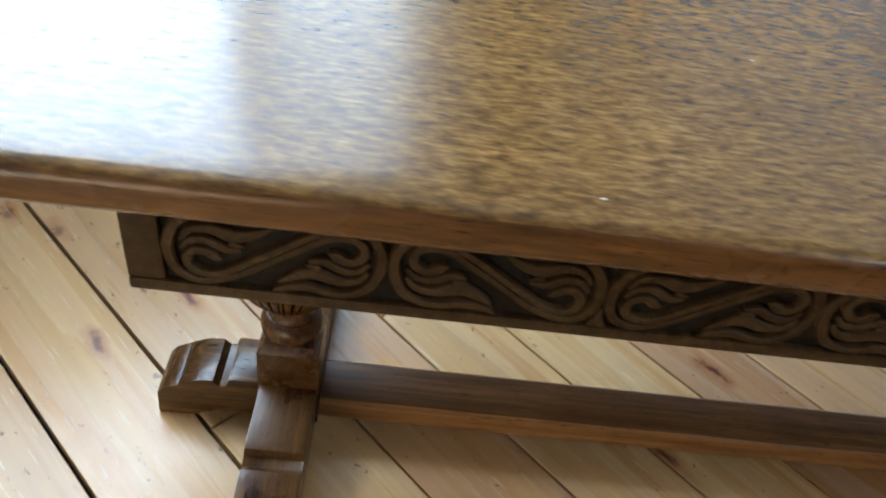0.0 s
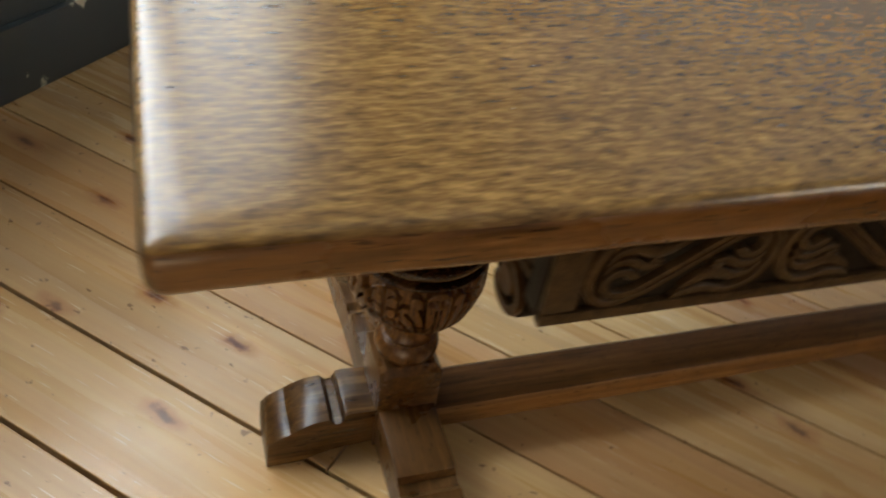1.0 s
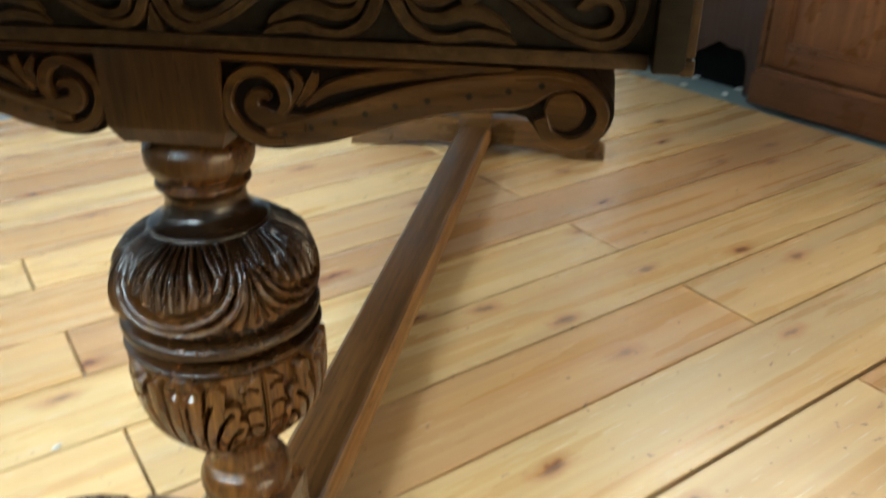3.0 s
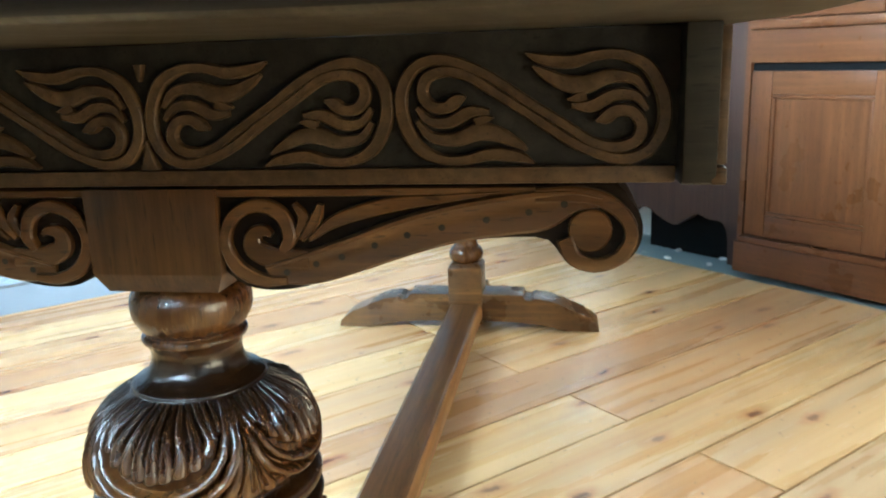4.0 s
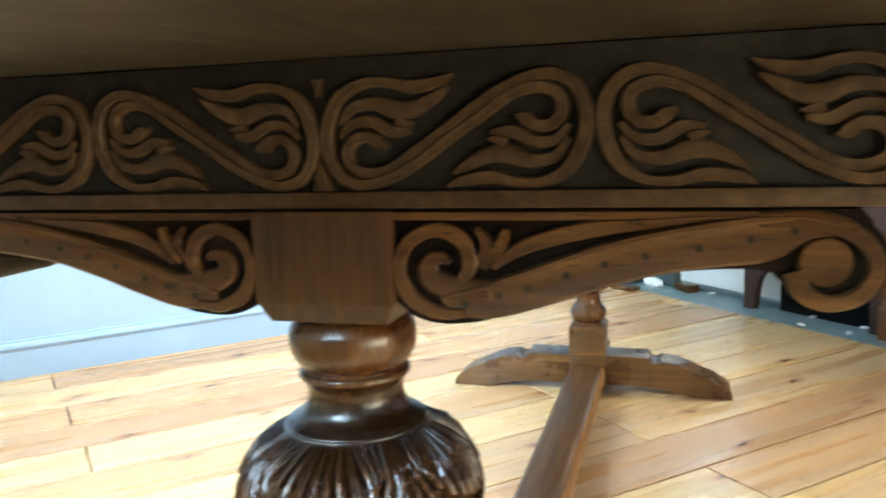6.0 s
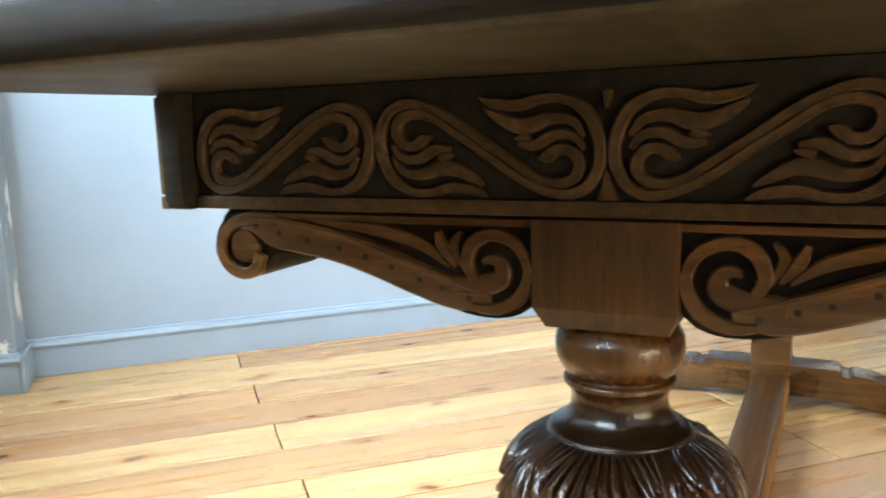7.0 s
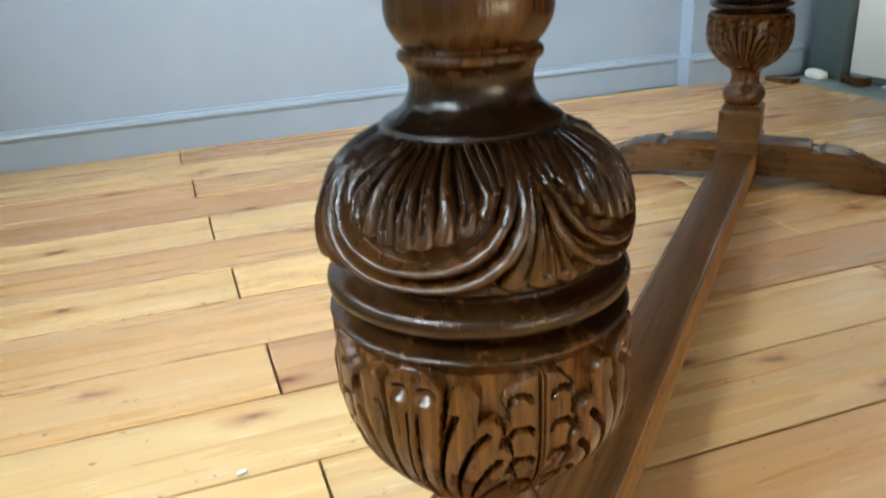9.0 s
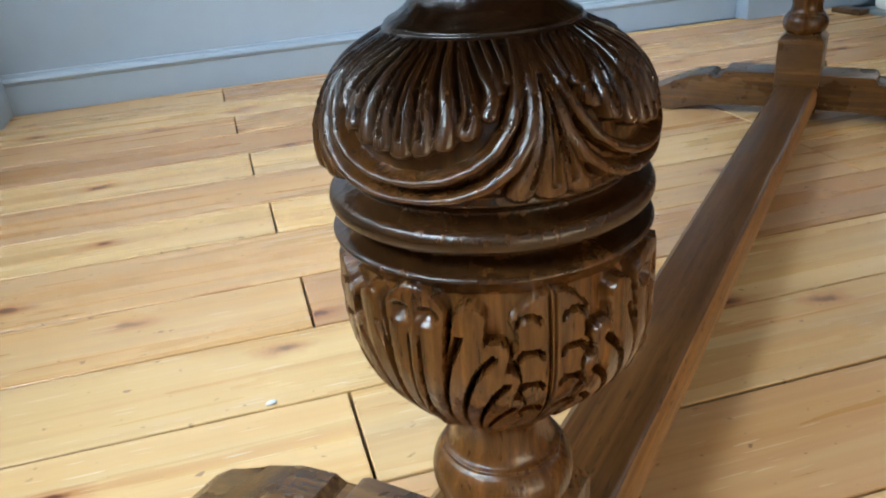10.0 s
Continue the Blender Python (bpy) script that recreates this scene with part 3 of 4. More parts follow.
def leaf_field(a, b):
    """The overlapping leaves of the lower cup: a fanned leaf on each face, a notched tongue on each corner."""
    fan = plate_field(a, b, WB_LOW, LOWER_LEAF)
    inside = fan > 0.3
    fan = fan - 0.95 * stroke_field(a, b, WB_LOW, LEAF_CUTS, 1.5) * inside
    x = np.abs(a)
    hollow = np.hypot((x - 0.105) * WA / 0.0060, (b - 0.835) * WB_LOW / 0.0058)
    fan = fan - 0.60 * np.clip(1.25 - hollow, 0, 1) * inside * (x > 0.02)
    rib = np.clip(1 - np.abs(a) * WA / 0.0022, 0, 1) ** 0.5 * (b < 0.77)
    fan = fan + 0.22 * rib * (0.75 + 0.25 * np.cos(b * 42)) * inside
    tongue = 0.66 * plate_field(a, b, WB_LOW, LOWER_TONGUE)
    xc = 1.0 - x
    on = tongue > 0.25
    for k in range(4):
        yc = 0.285 + 0.165 * k
        dx, dy = (xc - 0.150 - 0.008 * k) * WA, (b - yc) * WB_LOW
        r = np.hypot(dx, dy * 1.1)
        width = 0.0006 + 0.0013 * np.clip(dy / 0.006, 0, 1)
        tongue = tongue - 0.62 * np.clip(1.4 - np.abs(r - 0.0062) / width, 0, 1) * (dy > 0) * on
    tongue = tongue - 0.30 * np.clip(1.3 - np.abs(xc * WA - 0.0013) / 0.0009, 0, 1) * on + 0.06 * (xc * WA < 0.0006) * on
    return np.where(inside, np.maximum(fan, -0.1), np.maximum(fan, tongue * np.clip(1 - fan * 4, 0, 1)))


def leg_mesh(quarter, count):
    prof = spline(LEG_PROFILE, 8 * len(LEG_PROFILE))
    rows = [(max(r, 0.005), z) for r, z in zip(*[np.interp(np.linspace(0, 1, count), np.linspace(0, 1, len(prof)), prof[:, i]) for i in (0, 1)])]
    ang = (np.arange(quarter) + 0.5) / quarter * 2 - 1
    rad, zed = np.array(rows).T
    add = np.zeros((count, quarter))
    b_up, b_low = (zed - 0.4120) / (0.4825 - 0.4120), (zed - 0.2610) / (0.3790 - 0.2610)
    up, low = np.flatnonzero((b_up >= 0) & (b_up <= 1)), np.flatnonzero((b_low >= 0) & (b_low <= 1))
    a, b = np.meshgrid(ang, b_up[up])
    fade = np.minimum(1, np.minimum((1 - b) * 18 + 0.25, b * 12 + 0.2))
    add[up] = 0.0098 * (stroke_field(a, b, WB_UP, UPPER_STROKES, 2.6) - 0.42 * stroke_field(a, b, WB_UP, UPPER_CUTS, 1.6) - 0.80) * fade
    a, b = np.meshgrid(ang, b_low[low])
    fade = np.minimum(1, np.minimum((1 - b) * 12, b * 8 + 0.1))
    add[low] = 0.0098 * (leaf_field(a, b) - 0.78) * fade
    full = np.tile(rad[:, None] + add, (1, 4))
    th = np.concatenate([(ang * 45 + c) * math.pi / 180 for c in (0, 90, 180, 270)])
    verts = np.stack([full * np.cos(th), full * np.sin(th), np.repeat(zed[:, None], 4 * quarter, 1)], 2).reshape(-1, 3)
    m, k = len(rows), 4 * quarter
    base = (np.arange(m - 1)[:, None] * k + np.arange(k)[None, :]).ravel()
    nxt = (np.arange(m - 1)[:, None] * k + (np.arange(k)[None, :] + 1) % k).ravel()
    faces = np.stack([base, nxt, nxt + k, base + k], 1).tolist()
    me = bpy.data.meshes.new("turned_leg")
    me.from_pydata(verts.tolist(), [], faces)
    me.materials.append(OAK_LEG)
    me.shade_smooth()
    me.set_sharp_from_angle(angle=radians(52))
    return me


BLK = 0.045


FOOT_SIDE = [(0.040, 0.098), (0.146, 0.097), (0.153, 0.094), (0.157, 0.081), (0.172, 0.079), (0.182, 0.088), (0.22, 0.083), (0.262, 0.068), (0.270, 0.060), (0.312, 0.046), (0.335, 0.030), (0.349, 0.016), (0.351, 0.0), (0.262, 0.0), (0.235, 0.008), (0.19, 0.017), (0.12, 0.022), (0.040, 0.022)]
FOOT_END = [(0.040, 0.096), (0.082, 0.098), (0.089, 0.096), (0.0925, 0.078), (0.1035, 0.0765), (0.112, 0.091), (0.135, 0.089), (0.158, 0.079), (0.166, 0.070), (0.173, 0.070), (0.190, 0.060), (0.199, 0.048), (0.201, 0.0), (0.150, 0.0), (0.132, 0.010), (0.11, 0.020), (0.040, 0.024)]
BR_TOP = 0.6375
BR_X = 0.0385            # half the thickness of a bracket


def bracket(parent, side):
    """The scrolled bracket under the end rail; runs from the block outwards along y."""
    lower = spline([(0.047, 0.582), (0.054, 0.573), (0.067, 0.567), (0.085, 0.5655), (0.108, 0.569), (0.140, 0.580), (0.174, 0.591), (0.206, 0.599), (0.240, 0.603), (0.271, 0.6035)], 30)
    ball = [(0.3005 + 0.0285 * math.cos(q), 0.6080 + 0.0272 * math.sin(q)) for q in np.linspace(math.radians(205), math.radians(415), 26)]
    out = [tuple(p) for p in lower] + ball + [(0.3140, BR_TOP), (0.047, BR_TOP)]
    bm = bmesh.new()
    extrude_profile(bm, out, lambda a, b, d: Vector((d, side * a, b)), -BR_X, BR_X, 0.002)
    # body darker than its relief, recess shade painted in
    ob = part("scroll_bracket", bm, OAK_BRACKET_SHADE, parent, angle=50)
    relief = [
        ("volute", [(0.094, 0.5735), (0.076, 0.5730), (0.059, 0.5820), (0.0515, 0.6000), (0.059, 0.6180), (0.077, 0.6255), (0.0925, 0.6190), (0.0975, 0.6040), (0.092, 0.5940)], [0.006, 0.009, 0.0105, 0.0085, 0.009, 0.010, 0.0105, 0.010, 0.007], 0.0064, 60, False),
        ("volute_eye", [(0.110, 0.588), (0.096, 0.5885), (0.082, 0.5900), (0.0715, 0.5960), (0.0725, 0.6055), (0.0800, 0.6080), (0.0850, 0.6050)], [0.014, 0.015, 0.016, 0.015, 0.011, 0.008, 0.004], 0.0058, 40, False),
        ("scroll_limb", [(0.080, 0.5775), (0.108, 0.5815), (0.138, 0.5905), (0.175, 0.6035), (0.210, 0.6130), (0.244, 0.6185), (0.266, 0.6215), (0.286, 0.6270), (0.304, 0.6265)], [0.014, 0.0235, 0.0255, 0.0265, 0.0265, 0.0275, 0.0270, 0.0150, 0.0070], 0.0066, 60, True),
        ("outer_scroll", [(0.262, 0.6310), (0.286, 0.6315), (0.3045, 0.6275), (0.3180, 0.6165), (0.3215, 0.6030), (0.3130, 0.5900), (0.2985, 0.5855), (0.2855, 0.5910), (0.2805, 0.6030)], [0.010, 0.011, 0.0105, 0.0095, 0.009, 0.0095, 0.0095, 0.011, 0.012], 0.0058, 60, False),
        ("carved_leaf", [(0.1005, 0.6020), (0.1080, 0.6160), (0.1020, 0.6265)], [0.004, 0.0075, 0.003], 0.0052, 16, False),
        ("carved_leaf", [(0.1060, 0.6020), (0.1160, 0.6150), (0.1205, 0.6260)], [0.004, 0.0085, 0.004], 0.0058, 16, False),
        ("carved_leaf", [(0.112, 0.6020), (0.132, 0.6155), (0.168, 0.6255), (0.205, 0.6295), (0.240, 0.6330)], [0.003, 0.0095, 0.0105, 0.0065, 0.002], 0.0056, 30, False),
        ("top_fillet", [(0.048, 0.6340), (0.150, 0.6340), (0.262, 0.6345)], [0.0060, 0.0060, 0.0050], 0.0050, 10, False),
    ]
    for face in (-1, 1):
        for name, pts, ws, h, count, cove in relief:
            bm = bmesh.new()
            ribbon(bm, pts, ws, lambda a, b, k: Vector((face * (BR_X - 0.0005 + k), side * a, b)), h, 0, count, cove=cove)
            part(name, bm, OAK_BRACKET, ob)
        # the round boss in the outer scroll
        bm = bmesh.new()
        rings = [[bm.verts.new((face * (BR_X - 0.001 + h), side * (0.2960 + r * math.cos(q)), 0.6085 + r * math.sin(q))) for q in np.linspace(0, 2 * math.pi, 29)[:-1]] for r, h in ((0.0142, 0.0), (0.0138, 0.0042), (0.0126, 0.0056), (0.0095, 0.0058), (0.005, 0.0054))]
        for p, q in zip(rings, rings[1:]):
            for i in range(28):
                bm.faces.new((p[i], p[(i + 1) % 28], q[(i + 1) % 28], q[i]))
        bm.faces.new(rings[-1])
        part("scroll_eye", bm, OAK_BRACKET, ob)
    # flat dark discs stand in for the shade inside small peg holes
    for y, z in ((0.095, 0.580), (0.116, 0.586), (0.134, 0.591), (0.157, 0.599), (0.179, 0.606), (0.202, 0.611), (0.231, 0.616), (0.258, 0.621), (0.280, 0.626)):
        bm = bmesh.new()
        bmesh.ops.create_circle(bm, cap_ends=True, radius=0.0023, segments=12, matrix=Matrix.Translation((-BR_X - 0.0071, side * y, z)) @ Matrix.Rotation(radians(90), 4, "Y"))
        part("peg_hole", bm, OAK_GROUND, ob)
    return ob


def leg_assembly(x, turn):
    """One end support with its block, bulb, brackets and cross-shaped foot."""
    base = thing("end_support", "", "")
    base.parent, base.matrix_basis = table, pose(x, 0.002, 0, 0, 0, turn)
    leg = new("bulbous_leg", leg_mesh(200, 640) if x < 0.5 else leg_mesh(64, 300))
    leg.parent = base
    tagged(leg, "turned oak leg carved with acanthus leaves and ringed waist")
    bm = bmesh.new()
    box(bm, -BLK, BLK, -BLK, BLK, 0.014, 0.170, 0.002)
    top = [f for f in bm.faces if f.normal.z > 0.9 and f.calc_center_median().z > 0.169]
    made = bmesh.ops.extrude_face_region(bm, geom=top)
    for v in [g for g in made["geom"] if isinstance(g, bmesh.types.BMVert)]:
        v.co = Vector((v.co.x * 0.80, v.co.y * 0.80, 0.1800))
    bmesh.ops.delete(bm, geom=top, context="FACES")
    part("foot_block", bm, OAK_FOOT, base)
    bm = bmesh.new()
    box(bm, -0.0465, 0.0465, -0.0485, 0.0485, 0.5760, BR_TOP, 0.002)
    low = [f for f in bm.faces if f.normal.z < -0.9 and f.calc_center_median().z < 0.5770]
    made = bmesh.ops.extrude_face_region(bm, geom=low)
    for v in [g for g in made["geom"] if isinstance(g, bmesh.types.BMVert)]:
        v.co = Vector((v.co.x * 0.86, v.co.y * 0.86, 0.5630))
    bmesh.ops.delete(bm, geom=low, context="FACES")
    part("top_block", bm, OAK_Z, base)
    for side in (-1, 1):
        bracket(base, side)
        bm = bmesh.new()
        extrude_profile(bm, FOOT_SIDE, lambda a, b, d: Vector((d, side * a, b)), -0.042, 0.042, 0.002)
        part("side_foot", bm, OAK_FOOT, base)
    bm = bmesh.new()
    extrude_profile(bm, FOOT_END, lambda a, b, d: Vector((-a, d, b)), -0.042, 0.042, 0.002)
    part("end_foot", bm, OAK_FOOT_X, base)
    return base


leg_assembly(-0.003, 0)
leg_assembly(LEG_GAP, 180)
bm = bmesh.new()
section = [(-0.043, 0.036), (0.041, 0.036), (0.043, 0.039), (0.043, 0.066), (0.036, 0.072), (-0.030, 0.0725), (-0.036, 0.0705), (-0.042, 0.063), (-0.043, 0.054)]
extrude_profile(bm, section, lambda a, b, d: Vector((d, a, b)), 0.044, LEG_GAP - 0.044)
bmesh.ops.subdivide_edges(bm, edges=[e for e in bm.edges if abs(e.verts[0].co.x - e.verts[1].co.x) > 1], cuts=40)
for v in bm.verts:
    if v.co.y < -0.02 and v.co.z > 0.05:
        w = noise.noise(Vector((v.co.x * 7, v.co.z * 30, 2)))
        v.co += Vector((0, 0.0022 * w, 0.0016 * w))
bm.normal_update()
for f in bm.faces:
    c = f.calc_center_median()
    f.material_index = 1 if c.y < -0.034 and c.z > 0.04 else 0
part("stretcher", bm, OAK_RAIL, table, "long dark oak stretcher with a worn edge").data.materials.append(OAK_BARE)

# ---- the room ----


def structure(name, bm, mat, label="", category="", smooth=False):
    ob = new(name, finish(bm, name, mat, smooth))
    ob.matrix_basis = ROOM
    return tagged(ob, label, category, "", "structure")


T = 0.15
sub = structure("floor", boxes((WEST - T, EAST + T, SOUTH - T, NORTH + 0.3, -0.12, -0.028)), RECESS_SHADE, "worn varnished pine floorboards laid in long rows", "floor")
structure("ceiling", boxes((WEST - T, EAST + T, SOUTH - T, NORTH + 0.3, CEIL, CEIL + 0.1)), CEILING, "plain white ceiling", "ceiling")
wall_n = structure("wall_north", boxes((WEST - 0.3, 1.64, NORTH, NORTH + 0.3, -0.1, CEIL), (1.64, EAST + 0.3, NORTH - 0.065, NORTH + 0.3, -0.1, CEIL)), BLUE, "blue-grey painted plaster wall with a skirting", "wall")
pil = structure("wall_pier", boxes((WEST, -0.745, NORTH - 0.165, NORTH, -0.1, CEIL), bevel=0.006), BLUE_CHIP, "projecting wall pier with flaking blue-grey paint", "wall")
wall_w = structure("wall_west", boxes((WEST - T, WEST, SOUTH - T, WIN_Y0, -0.1, CEIL), (WEST - T, WEST, WIN_Y1, SIDE_Y0, WIN_Z0, WIN_Z1), (WEST - T, WEST, SIDE_Y1, NORTH, WIN_Z0, WIN_Z1), (WEST - T, WEST, WIN_Y0, NORTH, -0.1, WIN_Z0), (WEST - T, WEST, WIN_Y0, NORTH, WIN_Z1, CEIL)), DARKWALL, "charcoal painted wall with flaking patches below the window", "wall")
structure("wall_south", boxes((WEST, SW_X0, SOUTH - T, SOUTH, -0.1, CEIL), (SW_X1, EAST, SOUTH - T, SOUTH, -0.1, CEIL), (SW_X0, SW_X1, SOUTH - T, SOUTH, -0.1, SW_Z0), (SW_X0, SW_X1, SOUTH - T, SOUTH, SW_Z1, CEIL)), BEYOND, "plain painted wall out of view with an added low fill window", "wall")
structure("wall_east", boxes((EAST, EAST + T, SOUTH - T, EW_Y0, -0.1, CEIL), (EAST, EAST + T, EW_Y1, NORTH - 0.065, -0.1, CEIL), (EAST, EAST + T, EW_Y0, EW_Y1, -0.1, EW_Z0), (EAST, EAST + T, EW_Y0, EW_Y1, EW_Z1, CEIL)), BEYOND, "plain painted wall with an added fill window above the cabinets, out of view", "wall")


def skirting(x0, x1, y, mat, parent, h=0.112):
    """Skirting along x on a wall whose face lies at y, facing -y."""
    bm = bmesh.new()
    out = [(0, 0), (0.018, 0), (0.018, h - 0.03), (0.022, h - 0.026), (0.024, h - 0.018), (0.020, h - 0.010), (0.012, h - 0.006), (0.010, h), (0, h)]
    extrude_profile(bm, out, lambda a, b, d: Vector((d, y - a, b)), x0, x1)
    return part("skirting_board", bm, mat, parent)


wall_n.matrix_basis = ROOM @ Matrix.Translation((-0.745, NORTH - 0.025, 0)) @ Matrix.Rotation(radians(1.5), 4, "Z") @ Matrix.Translation((0.745, -NORTH, 0))
skirting(-0.745, 1.64, NORTH, BLUE_TRIM, wall_n)
skirting(1.635, 2.14, NORTH - 0.065, BLUE_TRIM, wall_n)
skirting(WEST, -0.737, NORTH - 0.165, BLUE_TRIM, pil)
bm = bmesh.new()
box(bm, -0.745, -0.727, NORTH - 0.183, NORTH - 0.02, 0, 0.104, 0.002)
part("skirting_return", bm, BLUE_TRIM, pil)
bm = bmesh.new()
box(bm, 1.618, 1.64, NORTH - 0.085, NORTH - 0.02, 0, 0.104, 0.002)
part("skirting_return", bm, BLUE_TRIM, wall_n)
bm = bmesh.new()
box(bm, WEST, WEST + 0.02, SOUTH, NORTH - 0.165, 0, 0.16, 0.003)
part("skirting_board", bm, DARKWALL, wall_w)


def window(name, m, width, z0, z1, cols, fw=0.06):
    """A sash window in an opening; x runs along the wall, y points outwards."""
    win = new(name)
    tagged(win, "white-painted window with clear panes", "window", "", "structure")
    win.matrix_basis = m
    for x0, x1, a, b in ((0, fw, z0, z1), (width - fw, width, z0, z1), (fw, width - fw, z0, z0 + fw), (fw, width - fw, z1 - fw, z1)):
        part("window_frame", boxes((x0, x1, 0.03, 0.08, a, b), bevel=0.004), WHITE, win)
    for i in range(1, cols):
        x = fw + (width - 2 * fw) * i / cols
        part("glazing_bar", boxes((x - 0.015, x + 0.015, 0.035, 0.075, z0 + fw, z1 - fw), bevel=0.003), WHITE, win)
    part("window_sill", boxes((-0.04, width + 0.04, -0.08, 0.02, z0 - 0.045, z0 - 0.004), bevel=0.005), WHITE, win)
    for i in range(cols):
        x0 = fw + (width - 2 * fw) * i / cols
        x1 = fw + (width - 2 * fw) * (i + 1) / cols
        p = part("pane", boxes((x0, x1, 0.052, 0.056, z0 + fw, z1 - fw)), GLASS, win, smooth=False)
        p.visible_shadow = False
    return win


window("window_1", ROOM @ pose(WEST, WIN_Y0, 0, 0, 0, 90), WIN_Y1 - WIN_Y0, WIN_Z0, WIN_Z1, 2, 0.03)
# added frame round the south fill lamp
window("fill_window_south", ROOM @ pose(SW_X1, SOUTH, 0, 0, 0, 180), SW_X1 - SW_X0, SW_Z0, SW_Z1, 3)
window("window_3", ROOM @ pose(WEST, SIDE_Y0, 0, 0, 0, 90), SIDE_Y1 - SIDE_Y0, WIN_Z0, WIN_Z1, 1, 0.03)
# frame added for the east fill, no such window is seen
window("fill_window_east", ROOM @ pose(EAST, EW_Y1, 0, 0, 0, -90), EW_Y1 - EW_Y0, EW_Z0, EW_Z1, 2)

# far side: painted threshold strip, door frame, white door
FLOOR_END = 1.995
structure("threshold_strip", boxes((FLOOR_END + 0.002, EAST, SOUTH, NORTH - 0.065, -0.028, -0.006)), TEAL, "teal-grey painted concrete strip beyond the boards", "floor")
door = new("door_1")
tagged(door, "white-painted door in a grey-green frame, standing closed", "door", "", "structure")
door.matrix_basis = ROOM
part("door_leaf", boxes((2.19, 2.23, 1.16, 1.866, 0.02, 2.05), bevel=0.003), WHITE, door)
part("door_frame", boxes((2.155, 2.24, 1.872, 2.030, -0.006, 2.15), bevel=0.004), GREEN, door, "grey-green painted door post")
part("door_head", boxes((2.155, 2.24, 1.06, 1.870, 2.06, 2.15), bevel=0.004), GREEN, door)

# cabinets
CAB_X, CAB_Y = 2.015, 0.890


def cabinet():
    cab = thing("cabinet", "mahogany cabinet with panelled drawer fronts on the painted strip", "cabinet", m=ROOM)
    w, h, d = 2.1, 1.08, 0.50
    y1, y0 = CAB_Y, CAB_Y - w
    body = part("body", boxes((CAB_X + 0.03, CAB_X + d, y0, y1, 0.06, h)), MAHOG_Z, cab)
    part("top", boxes((CAB_X - 0.02, CAB_X + d, y0 - 0.02, y1 + 0.02, h + 0.001, h + 0.035), bevel=0.006), MAHOG_Y, cab)
    part("bottom_rail", boxes((CAB_X - 0.012, CAB_X + 0.03, y0, y1 + 0.004, 0.014, 0.113), bevel=0.005), MAHOG_Y, cab)
    part("plinth", boxes((CAB_X + 0.06, CAB_X + d, y0, y1 - 0.02, -0.006, 0.06)), RECESS_SHADE, cab)
    part("stile", boxes((CAB_X, CAB_X + 0.03, y1 - 0.018, y1, 0.0985, h)), MAHOG_Z, cab)
    # black backing gives the gaps round the fronts their shade
    part("shadow_gap", boxes((CAB_X + 0.012, CAB_X + 0.0295, y0, y1 - 0.019, 0.0985, h)), RECESS_SHADE, cab)
    for k in range(4):
        b1 = y1 - 0.026 - k * 0.50
        b0 = b1 - 0.436
        for z0, z1 in ((0.138, 0.640), (0.790, 1.068)):
            fr = thing("panelled_front", "", "")
            fr.parent = cab
            s = 0.067
            for r in ((b0, b0 + s, z0, z1), (b1 - s, b1, z0, z1)):
                part("front_stile", boxes((CAB_X - 0.004, CAB_X + 0.011, *r), bevel=0.002), MAHOG_Z, fr)
            for r in ((b0 + s, b1 - s, z0, z0 + s), (b0 + s, b1 - s, z1 - s, z1)):
                part("front_rail", boxes((CAB_X - 0.004, CAB_X + 0.011, *r), bevel=0.002), MAHOG_Y, fr)
            part("panel", boxes((CAB_X + 0.004, CAB_X + 0.010, b0 + s, b1 - s, z0 + s, z1 - s)), MAHOG_Z, fr)
            for r, grain in (((b0 + s, b1 - s, z0 + s, z0 + s + 0.012), MAHOG_Y), ((b0 + s, b1 - s, z1 - s - 0.012, z1 - s), MAHOG_Y), ((b0 + s, b0 + s + 0.012, z0 + s + 0.012, z1 - s - 0.012), MAHOG_Z), ((b1 - s - 0.012, b1 - s, z0 + s + 0.012, z1 - s - 0.012), MAHOG_Z)):
                part("moulding", boxes((CAB_X - 0.002, CAB_X + 0.009, *r), bevel=0.004), grain, fr)
        part("middle_rail", boxes((CAB_X - 0.004, CAB_X + 0.0115, b0 - 0.064, b1 + 0.008, 0.664, 0.759), bevel=0.002), MAHOG_Y, cab)
        part("drawer_lip", boxes((CAB_X - 0.020, CAB_X + 0.0115, b0 - 0.064, b1 + 0.008, 0.7595, 0.7870), bevel=0.006), MAHOG_Y, cab)
        part("mullion", boxes((CAB_X - 0.004, CAB_X + 0.0115, b0 - 0.056, b0 - 0.010, 0.1345, 0.6635)), MAHOG_Z, cab)
        part("mullion", boxes((CAB_X - 0.004, CAB_X + 0.0115, b0 - 0.056, b0 - 0.010, 0.7875, h)), MAHOG_Z, cab)
        part("door_lip", boxes((CAB_X - 0.020, CAB_X + 0.0115, b0 - 0.064, b1 + 0.012, 0.1135, 0.1340), bevel=0.006), MAHOG_Y, cab)
    return cab


cabinet()


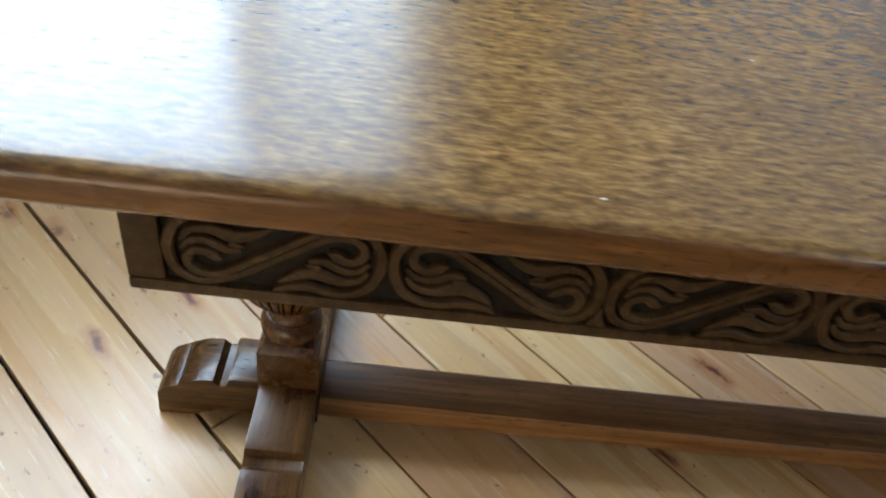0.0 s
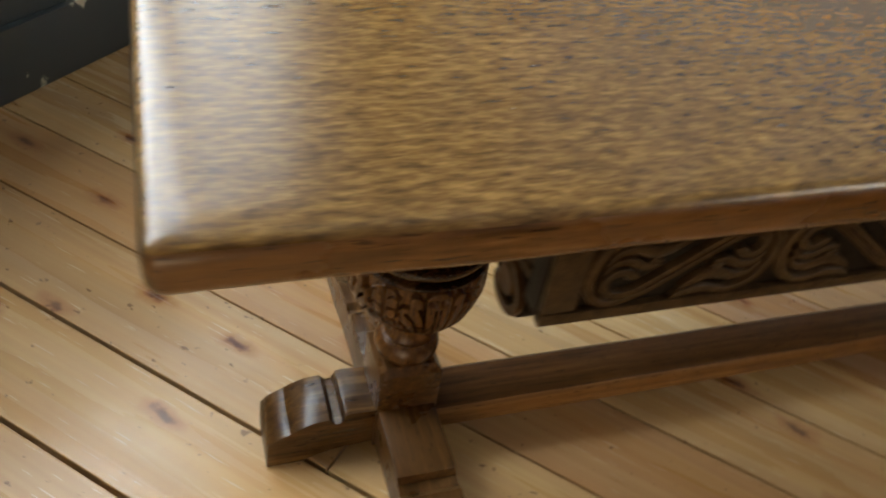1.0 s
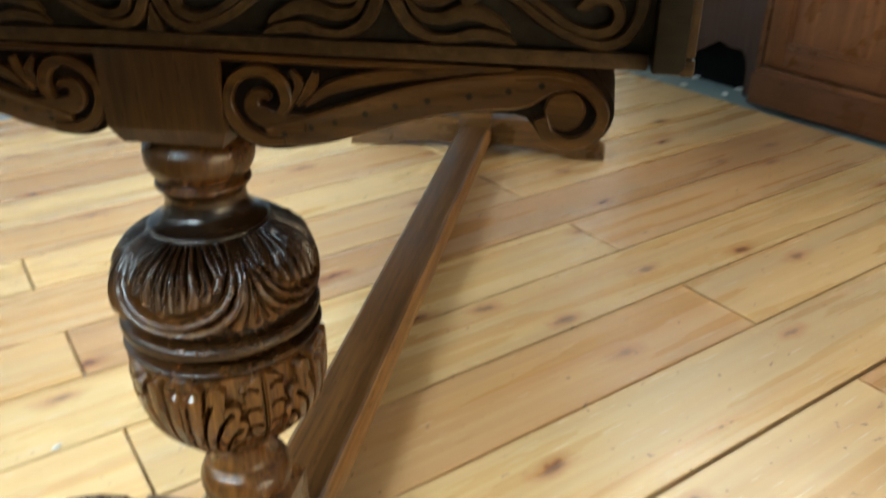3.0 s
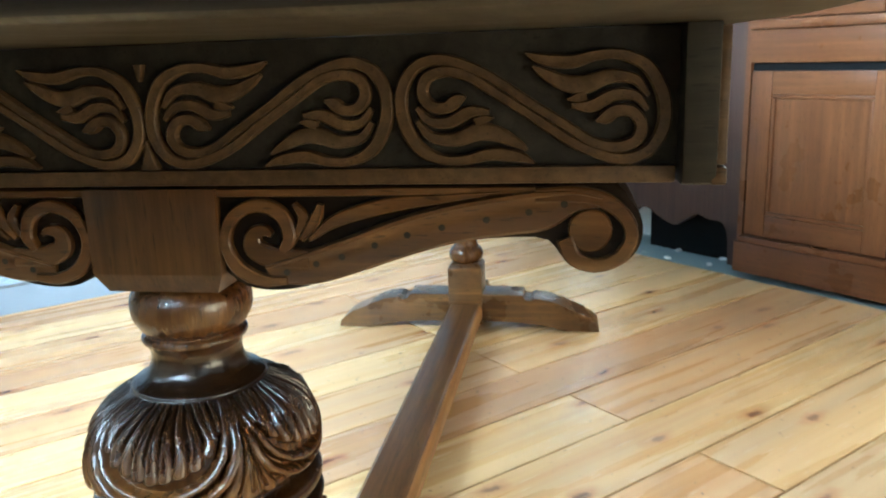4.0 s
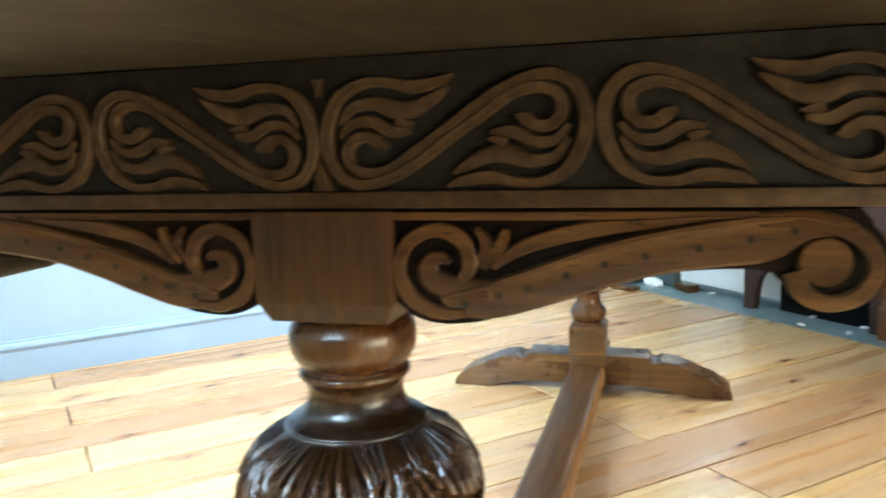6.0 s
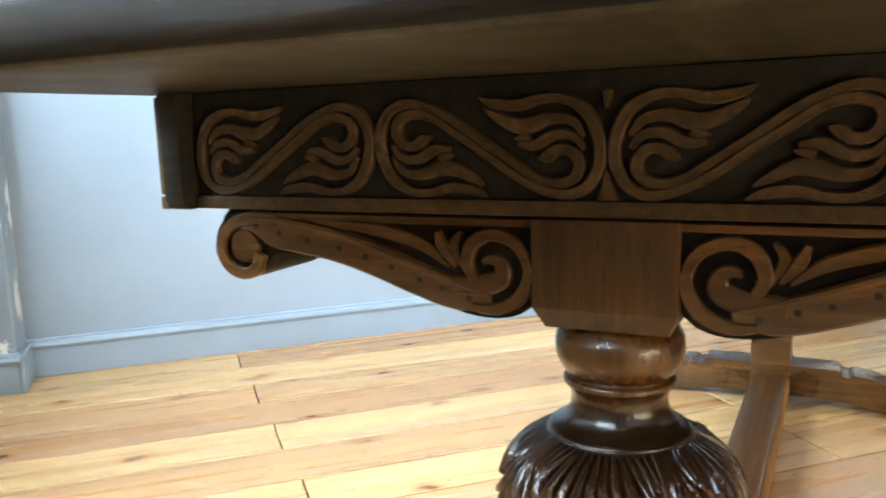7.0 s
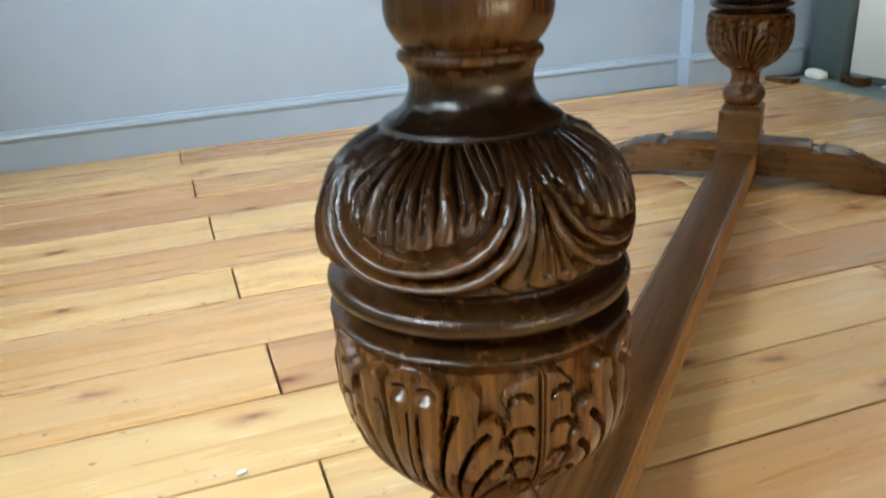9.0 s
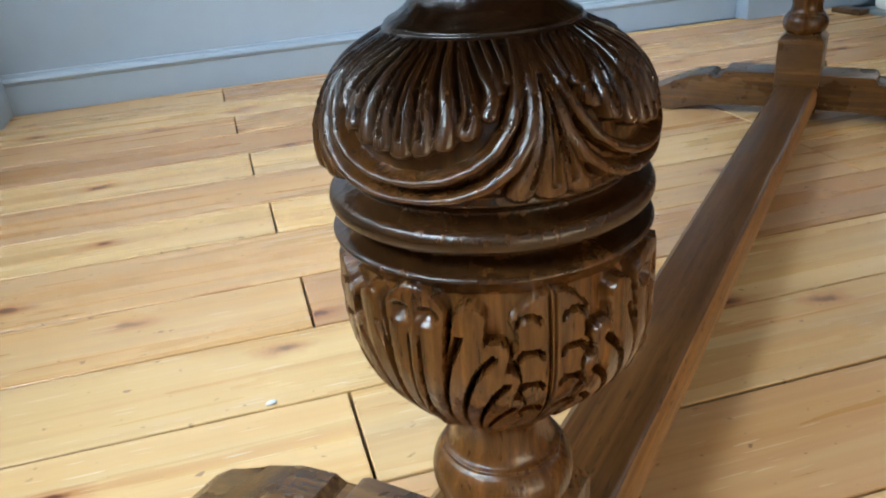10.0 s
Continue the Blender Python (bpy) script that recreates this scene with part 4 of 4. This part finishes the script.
def wing():
    side = thing("counter_front", "plain mahogany counter front with an ogee-cut plinth", "counter", m=ROOM)
    y0, y1, x = CAB_Y + 0.003, 1.465, 2.10
    edge = spline([(0.980, 0.0), (0.985, 0.100), (1.010, 0.140), (1.060, 0.142), (1.105, 0.154), (1.150, 0.130), (1.200, 0.103), (1.260, 0.118), (1.335, 0.150), (1.400, 0.110), (1.424, -0.006)], 44)
    out = [(y0, -0.006)] + [(a, max(b, -0.006)) for a, b in edge] + [(y1, -0.006), (y1, 1.04), (y0, 1.04)]
    bm = bmesh.new()
    extrude_profile(bm, out, lambda a, b, d: Vector((d, a, b)), x, x + 0.03)
    part("front_panel", bm, MAHOG_DULL, side, smooth=False)
    # black board set behind the ogee cut in place of the shade there
    part("plinth", boxes((x + 0.06, x + 0.085, y0, 1.355, -0.006, 0.30)), RECESS_SHADE, side)
    part("top", boxes((x - 0.03, x + 0.085, y0, y1 + 0.02, 1.041, 1.075), bevel=0.005), MAHOG_Y, side)
    return side


wing()

# litter on the strip
random.seed(4)


def chip(name, label, x, y, z, sx, sy, sz, turn, mat, cat="debris"):
    bm = bmesh.new()
    bmesh.ops.create_icosphere(bm, subdivisions=2, radius=1.0)
    for v in bm.verts:
        q = 1 + 0.35 * noise.noise(v.co * 1.7 + Vector((x * 9, y * 7, 0)))
        v.co = Vector((v.co.x * sx * q, v.co.y * sy * q, max(v.co.z, -0.6) * sz * q))
    low = min(v.co.z for v in bm.verts)
    for v in bm.verts:
        v.co.z -= low
    ob = new(name, finish(bm, name, mat))
    ob.matrix_basis = ROOM @ pose(x, y, z, 0, 0, turn)
    return tagged(ob, label, cat)


for i, (x, y) in enumerate(((2.145, 1.213), (2.062, 1.021), (2.034, 1.174), (2.155, 1.031), (2.175, 1.684))):
    chip("plaster_chip", "white plaster chip lying on the painted strip", x, y, -0.006, 0.016, 0.010, 0.006, 40 * i, DUST)["group"] = "plaster chips"
chip("crumpled_cloth", "crumpled white cloth lying against the door frame", 2.110, 1.940, -0.006, 0.022, 0.048, 0.022, 10, DUST, "cloth")
chip("plaster_chip", "white plaster chip lying on the boards", -0.151, 0.4066, 0.0003, 0.007, 0.004, 0.002, 20, DUST)["group"] = "plaster chips"
part_bm = boxes((-0.026, 0.026, -0.055, 0.055, 0.0, 0.018), bevel=0.004)
scrap = new("wood_offcut", finish(part_bm, "wood_offcut", OAK_FOOT))
scrap.matrix_basis = ROOM @ pose(1.952, 1.935, 0.0005, 0, 0, 12)
tagged(scrap, "brown timber offcut lying on the boards", "offcut")
pad = new("wood_block", finish(boxes((-0.028, 0.028, -0.05, 0.05, 0, 0.03), bevel=0.005), "wood_block", OAK_FOOT_X))
pad.matrix_basis = ROOM @ pose(2.145, 1.79, -0.006, 0, 0, -12)
tagged(pad, "small dark timber block at the foot of the door", "block")

# ---- floorboards, one by one ----
random.seed(11)
ROWS_Y = [-0.315 - 0.174 * k for k in range(14, 0, -1)] + [-0.315, -0.130, 0.058, 0.232, 0.398, 0.563, 0.721, 0.906, 1.056, 1.225, 1.385, 1.550, 1.713, 1.885, 2.045]
ROWS_Y = [y for y in ROWS_Y if y > SOUTH]
WIDE_GAP = (-0.315, -0.130, -0.489)


def plank(x0, x1, y0, y1):
    lx, ly = (x1 - x0) / 2, (y1 - y0) / 2
    c = 0.0012
    bm = bmesh.new()
    ring = []
    for z, k in ((-0.026, 0), (-c, 0), (0, c)):
        ring.append([bm.verts.new((sx * (lx - k), sy * (ly - k), z)) for sx, sy in ((-1, -1), (1, -1), (1, 1), (-1, 1))])
    for a, b in zip(ring, ring[1:]):
        for i in range(4):
            bm.faces.new((a[i], a[(i + 1) % 4], b[(i + 1) % 4], b[i]))
    bm.faces.new(ring[-1])
    ob = new("floorboard", finish(bm, "floorboard", PINE, False))
    ob.parent = sub
    ob.location = ((x0 + x1) / 2, (y0 + y1) / 2, random.uniform(-0.0008, 0.0))


def gap(y):
    return 0.0036 if y in WIDE_GAP else 0.0018


for i, (ya, yb) in enumerate(zip([SOUTH] + ROWS_Y, ROWS_Y + [NORTH - 0.002])):
    near = ROWS_Y.index(0.232) if ya < 5 else 0
    odd = (i - 1 - near) % 2 == 0
    cut = -0.048 - 0.055 * ya if odd else 0.95
    ends = [WEST + 0.001] + sorted(c for c in (cut - 2.06, cut, cut + 2.06) if WEST + 0.05 < c < FLOOR_END - 0.05) + [FLOOR_END]
    for xa, xb in zip(ends, ends[1:]):
        if yb - ya > 0.02:
            plank(xa + 0.0018, xb - 0.0018, ya + gap(ya), yb - gap(yb))
